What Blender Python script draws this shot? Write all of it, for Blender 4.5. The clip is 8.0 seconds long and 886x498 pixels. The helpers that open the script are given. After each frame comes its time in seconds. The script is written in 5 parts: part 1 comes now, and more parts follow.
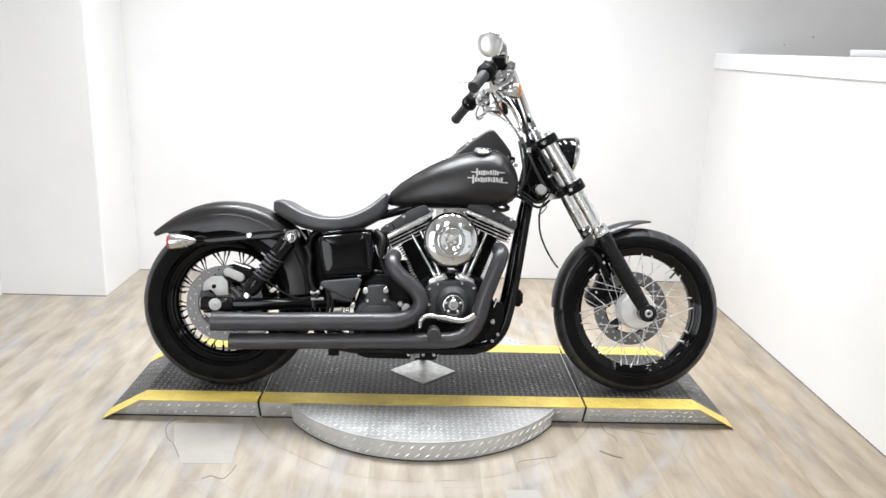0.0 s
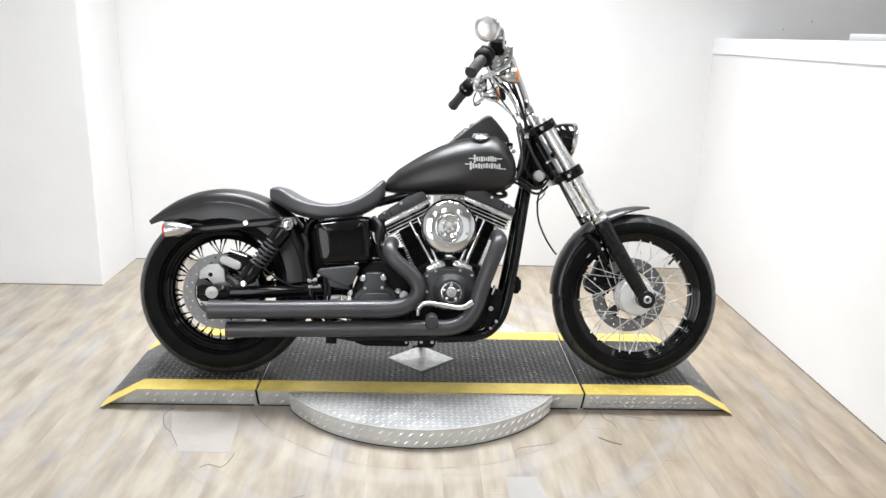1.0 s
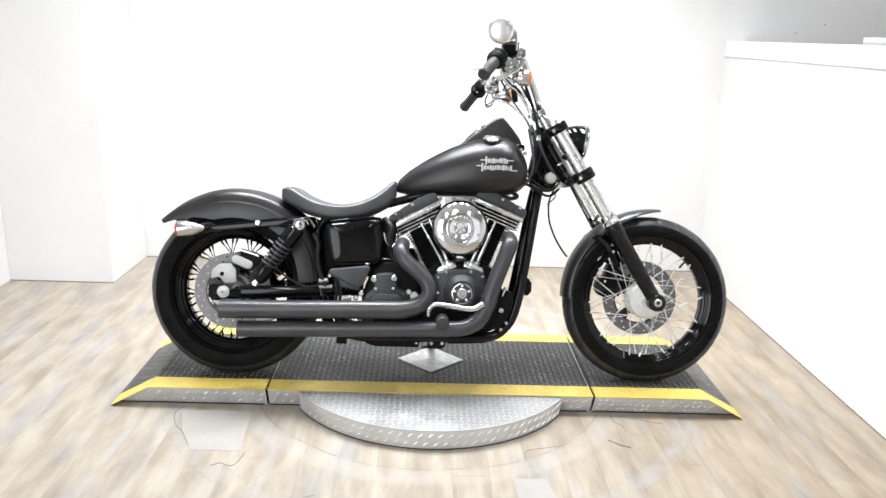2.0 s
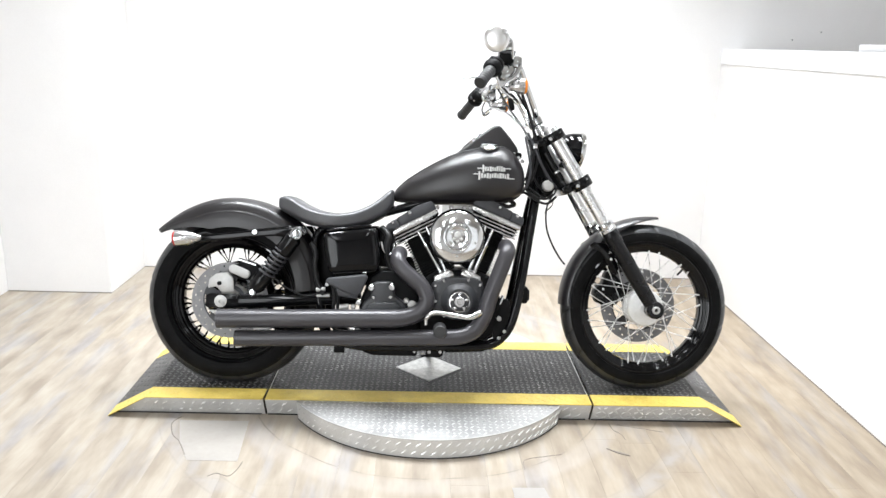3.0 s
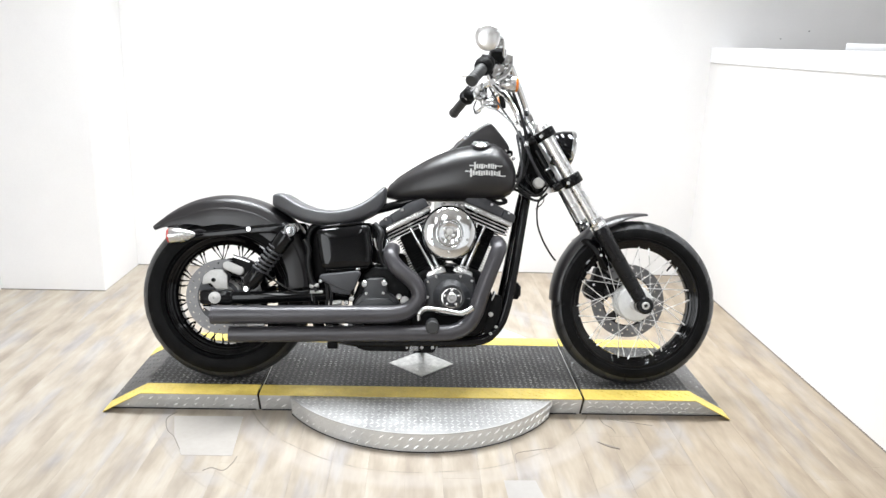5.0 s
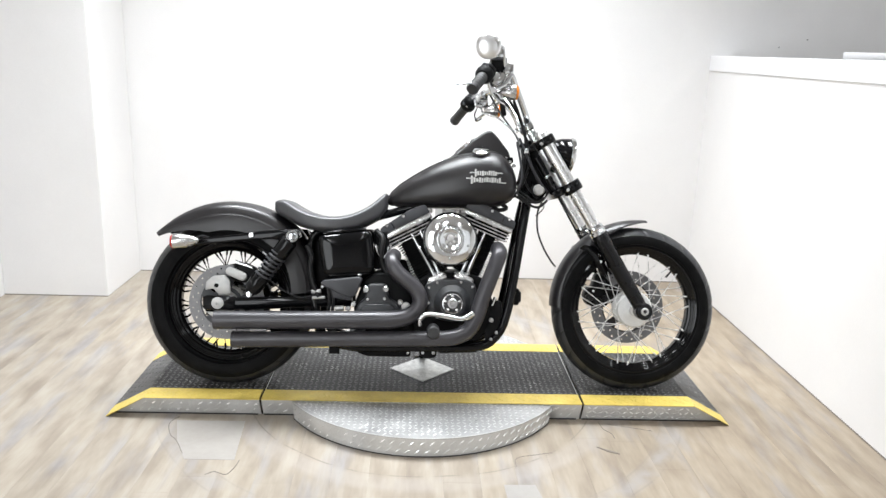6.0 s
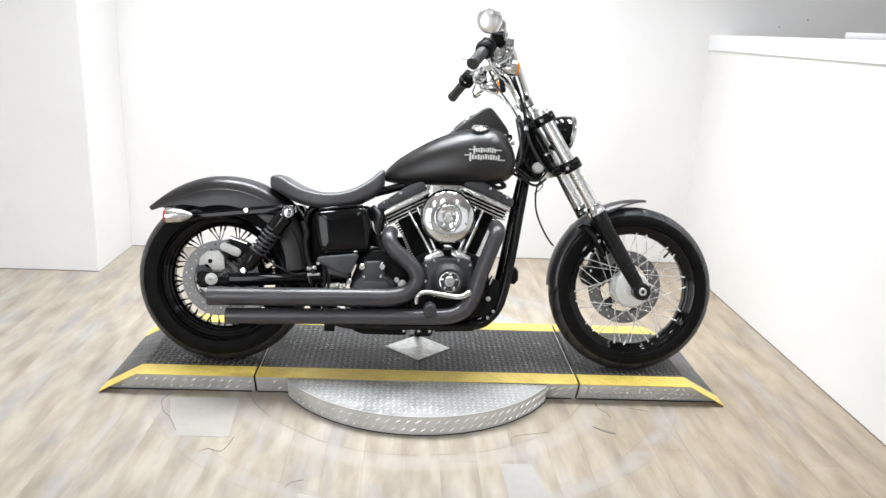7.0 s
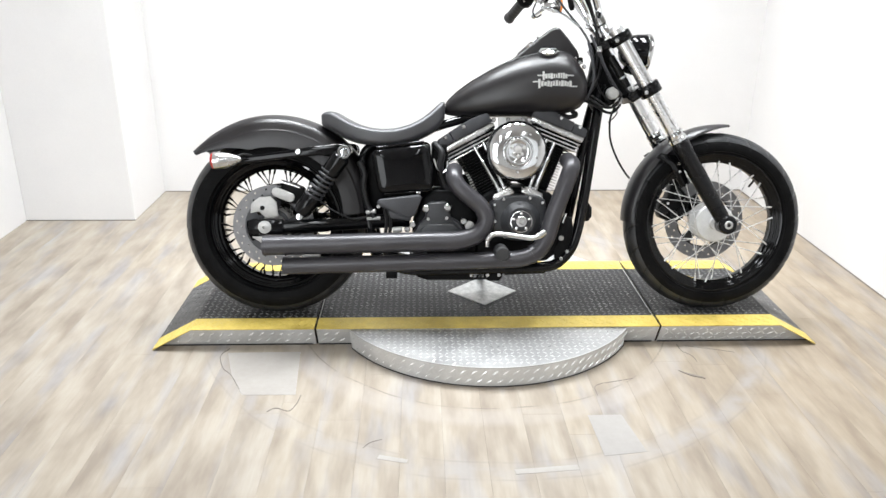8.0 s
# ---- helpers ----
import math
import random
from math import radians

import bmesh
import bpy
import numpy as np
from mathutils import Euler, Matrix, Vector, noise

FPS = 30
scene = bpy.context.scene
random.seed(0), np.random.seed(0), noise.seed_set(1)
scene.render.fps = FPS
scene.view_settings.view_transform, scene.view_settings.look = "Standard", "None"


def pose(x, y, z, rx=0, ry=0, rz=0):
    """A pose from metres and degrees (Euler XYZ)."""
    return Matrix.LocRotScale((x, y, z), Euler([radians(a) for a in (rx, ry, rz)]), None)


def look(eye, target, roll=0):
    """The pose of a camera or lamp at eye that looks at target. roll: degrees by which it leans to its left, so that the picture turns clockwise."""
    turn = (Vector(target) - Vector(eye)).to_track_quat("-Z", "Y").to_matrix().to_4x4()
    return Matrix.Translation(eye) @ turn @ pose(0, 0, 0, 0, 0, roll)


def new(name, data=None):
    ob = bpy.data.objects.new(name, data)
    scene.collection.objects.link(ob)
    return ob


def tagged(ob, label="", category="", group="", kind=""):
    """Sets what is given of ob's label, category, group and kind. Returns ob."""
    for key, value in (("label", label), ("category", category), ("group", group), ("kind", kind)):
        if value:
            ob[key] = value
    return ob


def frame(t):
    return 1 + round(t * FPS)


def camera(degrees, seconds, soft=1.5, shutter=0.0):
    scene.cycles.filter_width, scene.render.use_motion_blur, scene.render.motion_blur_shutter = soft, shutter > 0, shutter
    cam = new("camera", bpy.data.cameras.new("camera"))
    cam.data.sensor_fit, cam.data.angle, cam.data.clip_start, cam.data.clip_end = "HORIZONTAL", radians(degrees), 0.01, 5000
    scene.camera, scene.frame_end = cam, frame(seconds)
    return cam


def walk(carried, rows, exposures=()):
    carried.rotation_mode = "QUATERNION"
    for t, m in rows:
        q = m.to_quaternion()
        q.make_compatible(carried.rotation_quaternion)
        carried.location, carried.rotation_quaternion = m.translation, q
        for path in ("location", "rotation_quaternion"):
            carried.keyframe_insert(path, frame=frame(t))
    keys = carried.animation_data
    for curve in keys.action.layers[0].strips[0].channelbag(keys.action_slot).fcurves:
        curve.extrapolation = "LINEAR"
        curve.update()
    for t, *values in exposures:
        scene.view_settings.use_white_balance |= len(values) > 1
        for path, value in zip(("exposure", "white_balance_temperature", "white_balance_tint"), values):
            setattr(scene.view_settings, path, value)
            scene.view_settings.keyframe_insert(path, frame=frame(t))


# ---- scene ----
cam = camera(59.8, 8.0)
PATH = [
    (0, (-0.037, -2.898, 1.36), (0.031, -0.965, 0.85), 1.9),
    (0.5, (-0.04, -2.892, 1.357), (0.02, -0.962, 0.835), 1.7),
    (1, (-0.037, -2.884, 1.351), (0.038, -0.959, 0.812), 1.7),
    (1.2, (-0.049, -2.881, 1.344), (0.019, -0.959, 0.791), 1.9),
    (2.3, (-0.053, -2.887, 1.361), (0.002, -0.960, 0.828), 2.0),
    (2.5, (-0.045, -2.883, 1.354), (0.01, -0.954, 0.826), 1.8),
    (3, (-0.043, -2.884, 1.355), (0.014, -0.953, 0.837), 1.8),
    (3.5, (-0.046, -2.884, 1.353), (0.015, -0.955, 0.83), 1.6),
    (4, (-0.042, -2.893, 1.353), (0.03, -0.964, 0.83), 1.9),
    (4.5, (-0.04, -2.901, 1.351), (0.036, -0.972, 0.826), 1.8),
    (6, (-0.044, -2.941, 1.36), (0.03, -1.007, 0.856), 1.9),
    (6.5, (-0.046, -2.938, 1.351), (0.04, -1.007, 0.838), 2.1),
    (7, (-0.066, -2.912, 1.344), (0.033, -0.993, 0.79), 2.7),
    (7.2, (-0.084, -2.898, 1.335), (0.022, -0.978, 0.788), 2.6),
    (7.3, (-0.090, -2.884, 1.340), (0.013, -0.968, 0.782), 2.7),
    (7.5, (-0.116, -2.842, 1.336), (-0.01, -0.931, 0.756), 2.4),
    (7.7, (-0.171, -2.802, 1.326), (-0.067, -0.904, 0.709), 0.5),
    (7.8, (-0.198, -2.774, 1.316), (-0.097, -0.882, 0.680), 0.2),
    (8, (-0.242, -2.699, 1.305), (-0.18, -0.835, 0.581), 0.4),
]
EXPOSURES = [(0.0, 0.06), (1.2, 0.07), (2.3, 0.33), (4.7, 0.32), (5.8, 0.08), (7.2, 0.09), (8.0, 0.18)]
walk(cam, [(t, look(eye, target, roll)) for t, eye, target, roll in PATH], EXPOSURES)

# ---- light: two upright soft lamps beside the camera, ceiling strips and added fill lamps ----
world = bpy.data.worlds.new("world")
scene.world = world
world.use_nodes = True
world.node_tree.nodes["Background"].inputs[0].default_value = (0.9, 0.95, 1.0, 1)
world.node_tree.nodes["Background"].inputs[1].default_value = 0.05


def area_lamp(name, eye, target, wide, high, watts, colour=(1, 1, 1), spread=180):
    data = bpy.data.lights.new(name, "AREA")
    data.shape, data.size, data.size_y, data.energy, data.color = "RECTANGLE", wide, high, watts, colour
    data.spread = radians(spread)
    ob = new(name, data)
    ob.matrix_world = look(eye, target)
    return ob


COOL = (0.928, 0.968, 1.0)
area_lamp("softbox_lamp", (-1.95, -3.5, 1.20), (1.1, 0.2, 0.35), 1.8, 2.0, 58, COOL)
area_lamp("softbox_lamp", (1.45, -3.7, 1.20), (0.0, 0.5, 0.35), 1.5, 2.0, 8, COOL)
for x, y in ((-1.05, 0.30), (-0.45, 0.45), (0.3, 0.45), (0.9, 0.1)):
    area_lamp("ceiling_lamp", (x, y, 3.15), (x, y + 0.001, 0), 0.22, 1.3, 28, COOL, 106)
# unseen strips added over the hall as front fill
for x, watts in ((-1.3, 42), (-0.2, 50), (1.2, 12)):
    area_lamp("ceiling_lamp", (x, -4.8, 3.15), (x, -4.799, 0), 0.22, 2.4, watts, COOL, 138)
# unseen lamp added to brighten the wall beyond the half wall
area_lamp("ceiling_lamp", (3.0, -0.6, 3.15), (3.0, -0.599, 0), 0.22, 1.3, 24, COOL, 150)

# ---- materials ----
class Nodes:
    """A small helper to wire a material."""

    def __init__(self, name):
        self.mat = bpy.data.materials.new(name)
        self.mat.use_nodes = True
        self.tree = self.mat.node_tree
        self.bsdf = self.tree.nodes["Principled BSDF"]

    def add(self, kind, **values):
        n = self.tree.nodes.new(kind)
        for k, v in values.items():
            if k in n.inputs:
                n.inputs[k].default_value = v
        return n

    def link(self, a, b):
        self.tree.links.new(a, b)

    def set(self, **values):
        for k, v in values.items():
            self.bsdf.inputs[k.replace("_", " ")].default_value = v
        return self

    def coords(self, scale=(1, 1, 1), world_space=False):
        src = self.add("ShaderNodeNewGeometry").outputs["Position"] if world_space else self.add("ShaderNodeTexCoord").outputs["Object"]
        m = self.add("ShaderNodeMapping")
        m.inputs["Scale"].default_value = scale
        self.link(src, m.inputs["Vector"])
        return m.outputs["Vector"]

    def noise(self, vec, scale, detail=4.0, rough=0.6):
        n = self.add("ShaderNodeTexNoise", Scale=scale, Detail=detail, Roughness=rough)
        self.link(vec, n.inputs["Vector"])
        return n.outputs["Fac"]

    def ramp(self, fac, *stops):
        r = self.add("ShaderNodeValToRGB")
        while len(r.color_ramp.elements) < len(stops):
            r.color_ramp.elements.new(0.5)
        for e, (p, c) in zip(r.color_ramp.elements, stops):
            e.position, e.color = p, (*c, 1) if len(c) == 3 else c
        self.link(fac, r.inputs["Fac"])
        return r.outputs["Color"]

    def mix(self, fac, a, b, blend="MIX"):
        m = self.add("ShaderNodeMix")
        m.data_type, m.blend_type = "RGBA", blend
        for v, k in ((fac, 0), (a, 6), (b, 7)):
            if hasattr(v, "links"):
                self.link(v, m.inputs[k])
            else:
                m.inputs[k].default_value = v if k == 0 else (*v, 1)
        return m.outputs[2]

    def math(self, op, a, b=0.0, clamp=False):
        m = self.add("ShaderNodeMath")
        m.operation, m.use_clamp = op, clamp
        for v, k in ((a, 0), (b, 1)):
            if hasattr(v, "links"):
                self.link(v, m.inputs[k])
            else:
                m.inputs[k].default_value = v
        return m.outputs[0]

    def bump(self, height, strength=0.3, distance=0.002):
        b = self.add("ShaderNodeBump", Strength=strength, Distance=distance)
        self.link(height, b.inputs["Height"])
        self.link(b.outputs["Normal"], self.bsdf.inputs["Normal"])
        return self

    def to(self, key, out):
        self.link(out, self.bsdf.inputs[key])
        return self


def varied(name, dark, light, scale=12.0, rough=(0.4, 0.6), metal=0.0, bump=0.1, grain=220.0, dist=0.0006, stretch=(1, 1, 1), **extra):
    """A surface with colour and gloss varied at two scales and a fine grain."""
    n = Nodes(name)
    n.set(Metallic=metal, **extra)
    v = n.coords(stretch)
    broad = n.noise(v, scale, 5.0)
    fine = n.noise(v, grain, 2.0)
    both = n.math("ADD", n.math("MULTIPLY", broad, 0.7), n.math("MULTIPLY", fine, 0.3))
    n.to("Base Color", n.ramp(both, (0.3, dark), (0.7, light)))
    r = n.add("ShaderNodeMapRange")
    r.inputs["From Min"].default_value, r.inputs["From Max"].default_value = 0.3, 0.7
    r.inputs["To Min"].default_value, r.inputs["To Max"].default_value = rough
    n.link(broad, r.inputs["Value"])
    n.to("Roughness", r.outputs["Result"])
    if bump:
        n.bump(fine, bump, dist)
    return n.mat


WALL = varied("white_wall_paint", (0.727, 0.717, 0.714), (0.784, 0.774, 0.771), 2.2, (0.5, 0.65), bump=0.12, grain=160, dist=0.001)
CAP = varied("white_gloss_paint", (0.80, 0.80, 0.82), (0.85, 0.85, 0.87), 3, (0.3, 0.45), bump=0.05)
HALL = varied("hall_wall_paint", (0.70, 0.70, 0.70), (0.78, 0.78, 0.78), 2.0, (0.5, 0.65))
CEIL = varied("ceiling_paint", (0.68, 0.68, 0.68), (0.75, 0.75, 0.75), 3, (0.7, 0.8))
STEEL = varied("tread_plate_steel", (0.36, 0.36, 0.36), (0.51, 0.51, 0.505), 9, (0.36, 0.52), 0.7, 0.15, 140)
# brighter copy of STEEL: light off the floor is put into the colour
PANEL = varied("floor_lit_tread_plate_side", (0.45, 0.447, 0.44), (0.61, 0.606, 0.595), 9, (0.36, 0.52), 0.30, 0.15, 140)
# whiter than TOP_BAR: highlights on the side bars are in the colour
STEEL_BAR = varied("worn_highlit_bar_steel", (0.80, 0.80, 0.79), (0.90, 0.90, 0.89), 20, (0.20, 0.32), 0.35, 0.05)
MAT_BLACK = varied("black_tread_plate_paint", (0.012, 0.012, 0.013), (0.030, 0.029, 0.029), 7, (0.32, 0.50), 0.0, 0.2, 180, Specular_IOR_Level=0.22)
MAT_BAR = varied("worn_black_tread_bar", (0.12, 0.12, 0.123), (0.28, 0.278, 0.275), 15, (0.18, 0.30), 0.0, 0.1, Specular_IOR_Level=0.8)
YELLOW = varied("worn_yellow_paint", (0.46, 0.340, 0.066), (0.66, 0.510, 0.130), 22, (0.35, 0.55), 0.0, 0.25, 120)
GAP_DARK = varied("dark_joint_and_shade", (0.012, 0.012, 0.012), (0.03, 0.03, 0.03), 20, (0.7, 0.9))
ALU = varied("scuffed_aluminium_sheet", (0.27, 0.27, 0.265), (0.66, 0.66, 0.645), 34, (0.32, 0.55), 0.55, 0.2, 150)
TOP_BAR = varied("scuffed_tread_bar_steel", (0.60, 0.60, 0.595), (0.76, 0.76, 0.75), 20, (0.24, 0.38), 0.5, 0.05)


def floor_material():
    """Printed oak vinyl: long pale streaks along the room, each plank with its own tone; round scuffs worn by the turntable's ramps."""
    n = Nodes("oak_vinyl")
    info = n.add("ShaderNodeObjectInfo").outputs["Random"]
    pos = n.add("ShaderNodeNewGeometry").outputs["Position"]
    sep = n.add("ShaderNodeSeparateXYZ")
    n.link(pos, sep.inputs[0])
    row = n.add("ShaderNodeTexWhiteNoise")
    row.noise_dimensions = "1D"
    n.link(n.math("FLOOR", n.math("DIVIDE", n.math("ADD", sep.outputs[0], 2.247), 0.1218)), row.inputs["W"])
    shift = n.add("ShaderNodeCombineXYZ")
    n.link(n.math("MULTIPLY", row.outputs["Value"], 0.02), shift.inputs[0])
    n.link(n.math("MULTIPLY", row.outputs["Value"], 1.6), shift.inputs[1])
    add = n.add("ShaderNodeVectorMath")
    n.link(pos, add.inputs[0]), n.link(shift.outputs[0], add.inputs[1])

    def stretched(k):
        m = n.add("ShaderNodeMapping")
        m.inputs["Scale"].default_value = (1, k, 1)
        n.link(add.outputs[0], m.inputs["Vector"])
        return m.outputs[0]

    streak = n.noise(stretched(0.24), 14.0, 3.5, 0.54)
    hue = n.noise(stretched(0.22), 9.0, 3.0, 0.55)
    grain = n.noise(stretched(0.05), 120.0, 3.0, 0.6)
    base = n.ramp(streak, (0.30, (0.246, 0.203, 0.150)), (0.43, (0.312, 0.263, 0.195)), (0.55, (0.374, 0.321, 0.240)), (0.68, (0.428, 0.378, 0.294)))
    lilac = n.ramp(streak, (0.30, (0.225, 0.205, 0.184)), (0.50, (0.318, 0.296, 0.266)), (0.70, (0.390, 0.369, 0.335)))
    base = n.mix(n.ramp(hue, (0.52, (0, 0, 0)), (0.68, (1, 1, 1))), base, lilac)
    cloud = n.noise(pos, 1.7, 3.0)
    base = n.mix(n.math("MULTIPLY", cloud, 0.25), base, (0.345, 0.312, 0.272))
    tone = n.ramp(info, (0.0, (0.95, 0.94, 0.925)), (0.35, (1.0, 0.99, 0.975)), (0.7, (0.98, 0.98, 0.98)), (1.0, (1.03, 1.015, 0.98)))
    col = n.mix(1.0, n.mix(1.0, base, tone, "MULTIPLY"), (0.865, 0.880, 0.955), "MULTIPLY")
    col = n.mix(n.math("MULTIPLY", n.math("SUBTRACT", 0.55, grain, True), 0.6, True), col, (0.19, 0.155, 0.125))
    # the floor's colour turns browner towards the half wall, with soft borders
    side = n.math("MULTIPLY", n.math("ADD", sep.outputs[0], n.math("SUBTRACT", n.math("MULTIPLY", cloud, 1.4), 0.85)), 1.0, True)
    col = n.mix(side, col, n.mix(1.0, col, (0.93, 0.875, 0.80), "MULTIPLY"))
    # rubbed rings round the turntable
    r2 = n.math("ADD", n.math("MULTIPLY", sep.outputs[0], sep.outputs[0]), n.math("MULTIPLY", sep.outputs[1], sep.outputs[1]))
    rad = n.math("SQRT", r2)
    patchy = n.noise(pos, 9.0, 4.0)
    rad = n.math("ADD", rad, n.math("MULTIPLY", n.math("SUBTRACT", n.noise(pos, 3.0, 2.0), 0.5), 0.03))

    def ring(radius, half):
        d = n.math("ABSOLUTE", n.math("SUBTRACT", rad, radius))
        return n.math("SUBTRACT", 1.0, n.math("DIVIDE", d, half), True)

    soft = n.math("MULTIPLY", n.math("MULTIPLY", ring(0.995, 0.055), 1.2, True), n.math("MULTIPLY", n.math("SUBTRACT", patchy, 0.36, True), 4.0, True), True)
    edge = n.math("MULTIPLY", n.math("MAXIMUM", ring(0.955, 0.006), ring(1.030, 0.006)), n.math("MULTIPLY", n.math("SUBTRACT", patchy, 0.38, True), 5.0, True), True)
    soft2 = n.math("MULTIPLY", n.math("MULTIPLY", ring(0.735, 0.055), 1.8, True), n.math("MULTIPLY", patchy, 1.3, True), True)
    thin = n.math("MULTIPLY", ring(0.688, 0.0045), n.math("MULTIPLY", n.math("SUBTRACT", patchy, 0.40, True), 6.0, True), True)
    col = n.mix(n.math("MULTIPLY", soft, 0.72), col, (0.30, 0.28, 0.265))
    col = n.mix(n.math("MULTIPLY", edge, 0.24), col, (0.15, 0.13, 0.115))
    col = n.mix(n.math("MULTIPLY", soft2, 0.42), col, (0.40, 0.365, 0.335))
    col = n.mix(n.math("MULTIPLY", thin, 0.8), col, (0.16, 0.135, 0.115))
    n.to("Base Color", col)
    n.set(Specular_IOR_Level=0.30)
    n.to("Roughness", n.math("ADD", 0.38, n.math("MULTIPLY", patchy, 0.25)))
    n.bump(grain, 0.12, 0.0006)
    return n.mat


FLOOR = floor_material()


# ---- mesh helpers ----
def mesh_ob(name, bm, material, parent=None, label="", smooth=False):
    bmesh.ops.recalc_face_normals(bm, faces=bm.faces)
    me = bpy.data.meshes.new(name)
    bm.to_mesh(me)
    bm.free()
    if smooth:
        me.shade_smooth()
        me.set_sharp_from_angle(angle=radians(38))
    me.materials.append(material)
    ob = new(name, me)
    if parent:
        ob.parent = parent
    if label:
        ob["label"] = label
    return ob


def part(name, bm, material, parent, label="", smooth=True):
    return mesh_ob(name, bm, material, parent, label, smooth)


def empty(name, m=Matrix()):
    ob = new(name)
    ob.matrix_world = m
    ob.empty_display_size = 0.1
    return ob


def box(x0, x1, y0, y1, z0, z1, bevel=0.0, segments=2, bm=None):
    bm2 = bmesh.new()
    bmesh.ops.create_cube(bm2, size=1.0, matrix=Matrix.Translation(((x0 + x1) / 2, (y0 + y1) / 2, (z0 + z1) / 2)) @ Matrix.Diagonal((x1 - x0, y1 - y0, z1 - z0, 1)))
    if bevel:
        bmesh.ops.bevel(bm2, geom=bm2.edges[:], offset=bevel, segments=segments, affect="EDGES", profile=0.5)
    return join(bm, bm2)


def join(bm, other):
    if bm is None:
        return other
    me = bpy.data.meshes.new("tmp")
    other.to_mesh(me)
    other.free()
    bm.from_mesh(me)
    bpy.data.meshes.remove(me)
    return bm


def slab(outline, y0, y1, bevel=0.0, segments=2, bm=None):
    """A plate with the outline [(x, z), ...], from y0 to y1."""
    b = bmesh.new()
    vs = [b.verts.new((x, y0, z)) for x, z in outline]
    f = b.faces.new(vs)
    r = bmesh.ops.extrude_face_region(b, geom=[f])
    bmesh.ops.translate(b, vec=(0, y1 - y0, 0), verts=[v for v in r["geom"] if isinstance(v, bmesh.types.BMVert)])
    bmesh.ops.recalc_face_normals(b, faces=b.faces)
    if bevel:
        bmesh.ops.bevel(b, geom=b.edges[:], offset=bevel, segments=segments, affect="EDGES", profile=0.5)
    return join(bm, b)


def smooth_path(points, steps=8):
    """A Catmull-Rom curve through the points."""
    pts = [Vector(p) for p in points]
    pts = [pts[0] * 2 - pts[1]] + pts + [pts[-1] * 2 - pts[-2]]
    out = []
    for i in range(1, len(pts) - 2):
        a, b, c, d = pts[i - 1:i + 3]
        for k in range(steps):
            t = k / steps
            out.append(0.5 * ((2 * b) + (c - a) * t + (2 * a - 5 * b + 4 * c - d) * t * t + (3 * b - a - 3 * c + d) * t ** 3))
    out.append(pts[-2])
    return out


def rounded_path(points, radius, steps=8):
    """Straight runs with rounded corners, as of a bent pipe."""
    pts = [Vector(p) for p in points]
    out = [pts[0]]
    for a, b, c in zip(pts, pts[1:], pts[2:]):
        u, v = (a - b), (c - b)
        r = min(radius, u.length * 0.49, v.length * 0.49)
        p, q = b + u.normalized() * r, b + v.normalized() * r
        for k in range(steps + 1):
            t = k / steps
            out.append(p * (1 - t) ** 2 + b * 2 * t * (1 - t) + q * t * t)
    out.append(pts[-1])
    return out


def tube(path, radius, sides=14, caps=True, bm=None, hollow=0.0):
    """A round bar along the path; radius: a number, or one for each point; hollow: depth of an open end."""
    b = bmesh.new()
    path = [Vector(p) for p in path]
    n = len(path)
    radii = [radius] * n if isinstance(radius, (int, float)) else radius
    tang = [(path[min(i + 1, n - 1)] - path[max(i - 1, 0)]).normalized() for i in range(n)]
    up = Vector((0, 0, 1)) if abs(tang[0].z) < 0.9 else Vector((0, 1, 0))
    side = tang[0].cross(up).normalized()
    rings = []
    for i in range(n):
        side = (side - tang[i] * side.dot(tang[i])).normalized()
        other = tang[i].cross(side)
        rings.append([b.verts.new(path[i] + (side * math.cos(2 * math.pi * k / sides) + other * math.sin(2 * math.pi * k / sides)) * radii[i]) for k in range(sides)])
    for r, s in zip(rings, rings[1:]):
        for k in range(sides):
            b.faces.new((r[k], r[(k + 1) % sides], s[(k + 1) % sides], s[k]))
    if caps:
        b.faces.new(rings[0][::-1])
        b.faces.new(rings[-1])
    return join(bm, b)


def lathe(profile, m=Matrix(), segments=32, bm=None, closed=False):
    """The profile [(radius, height), ...] turned round the z axis of m."""
    b = bmesh.new()
    rings = []
    for r, h in profile:
        if r < 1e-6:
            rings.append([b.verts.new(m @ Vector((0, 0, h)))])
        else:
            rings.append([b.verts.new(m @ Vector((r * math.cos(2 * math.pi * k / segments), r * math.sin(2 * math.pi * k / segments), h))) for k in range(segments)])
    pairs = list(zip(rings, rings[1:])) + ([(rings[-1], rings[0])] if closed else [])
    for a, c in pairs:
        for k in range(segments):
            k2 = (k + 1) % segments
            if len(a) == 1 and len(c) == 1:
                continue
            if len(a) == 1:
                b.faces.new((a[0], c[k], c[k2]))
            elif len(c) == 1:
                b.faces.new((a[k], a[k2], c[0]))
            else:
                b.faces.new((a[k], a[k2], c[k2], c[k]))
    return join(bm, b)


def loft(rings, bm=None, caps=True):
    """A skin over closed rings of equal length."""
    b = bmesh.new()
    vs = [[b.verts.new(p) for p in ring] for ring in rings]
    n = len(vs[0])
    for a, c in zip(vs, vs[1:]):
        for k in range(n):
            b.faces.new((a[k], a[(k + 1) % n], c[(k + 1) % n], c[k]))
    if caps:
        b.faces.new(vs[0][::-1])
        b.faces.new(vs[-1])
    return join(bm, b)


def side_axis(x, y, z):
    """A frame at a place of the machine whose z axis points out of its right side."""
    return Matrix.Translation((x, y, z)) @ Matrix.Rotation(radians(90), 4, "X")


def along(p, q):
    """A frame at p whose z axis points to q."""
    p, q = Vector(p), Vector(q)
    return Matrix.Translation(p) @ (q - p).to_track_quat("Z", "Y").to_matrix().to_4x4()

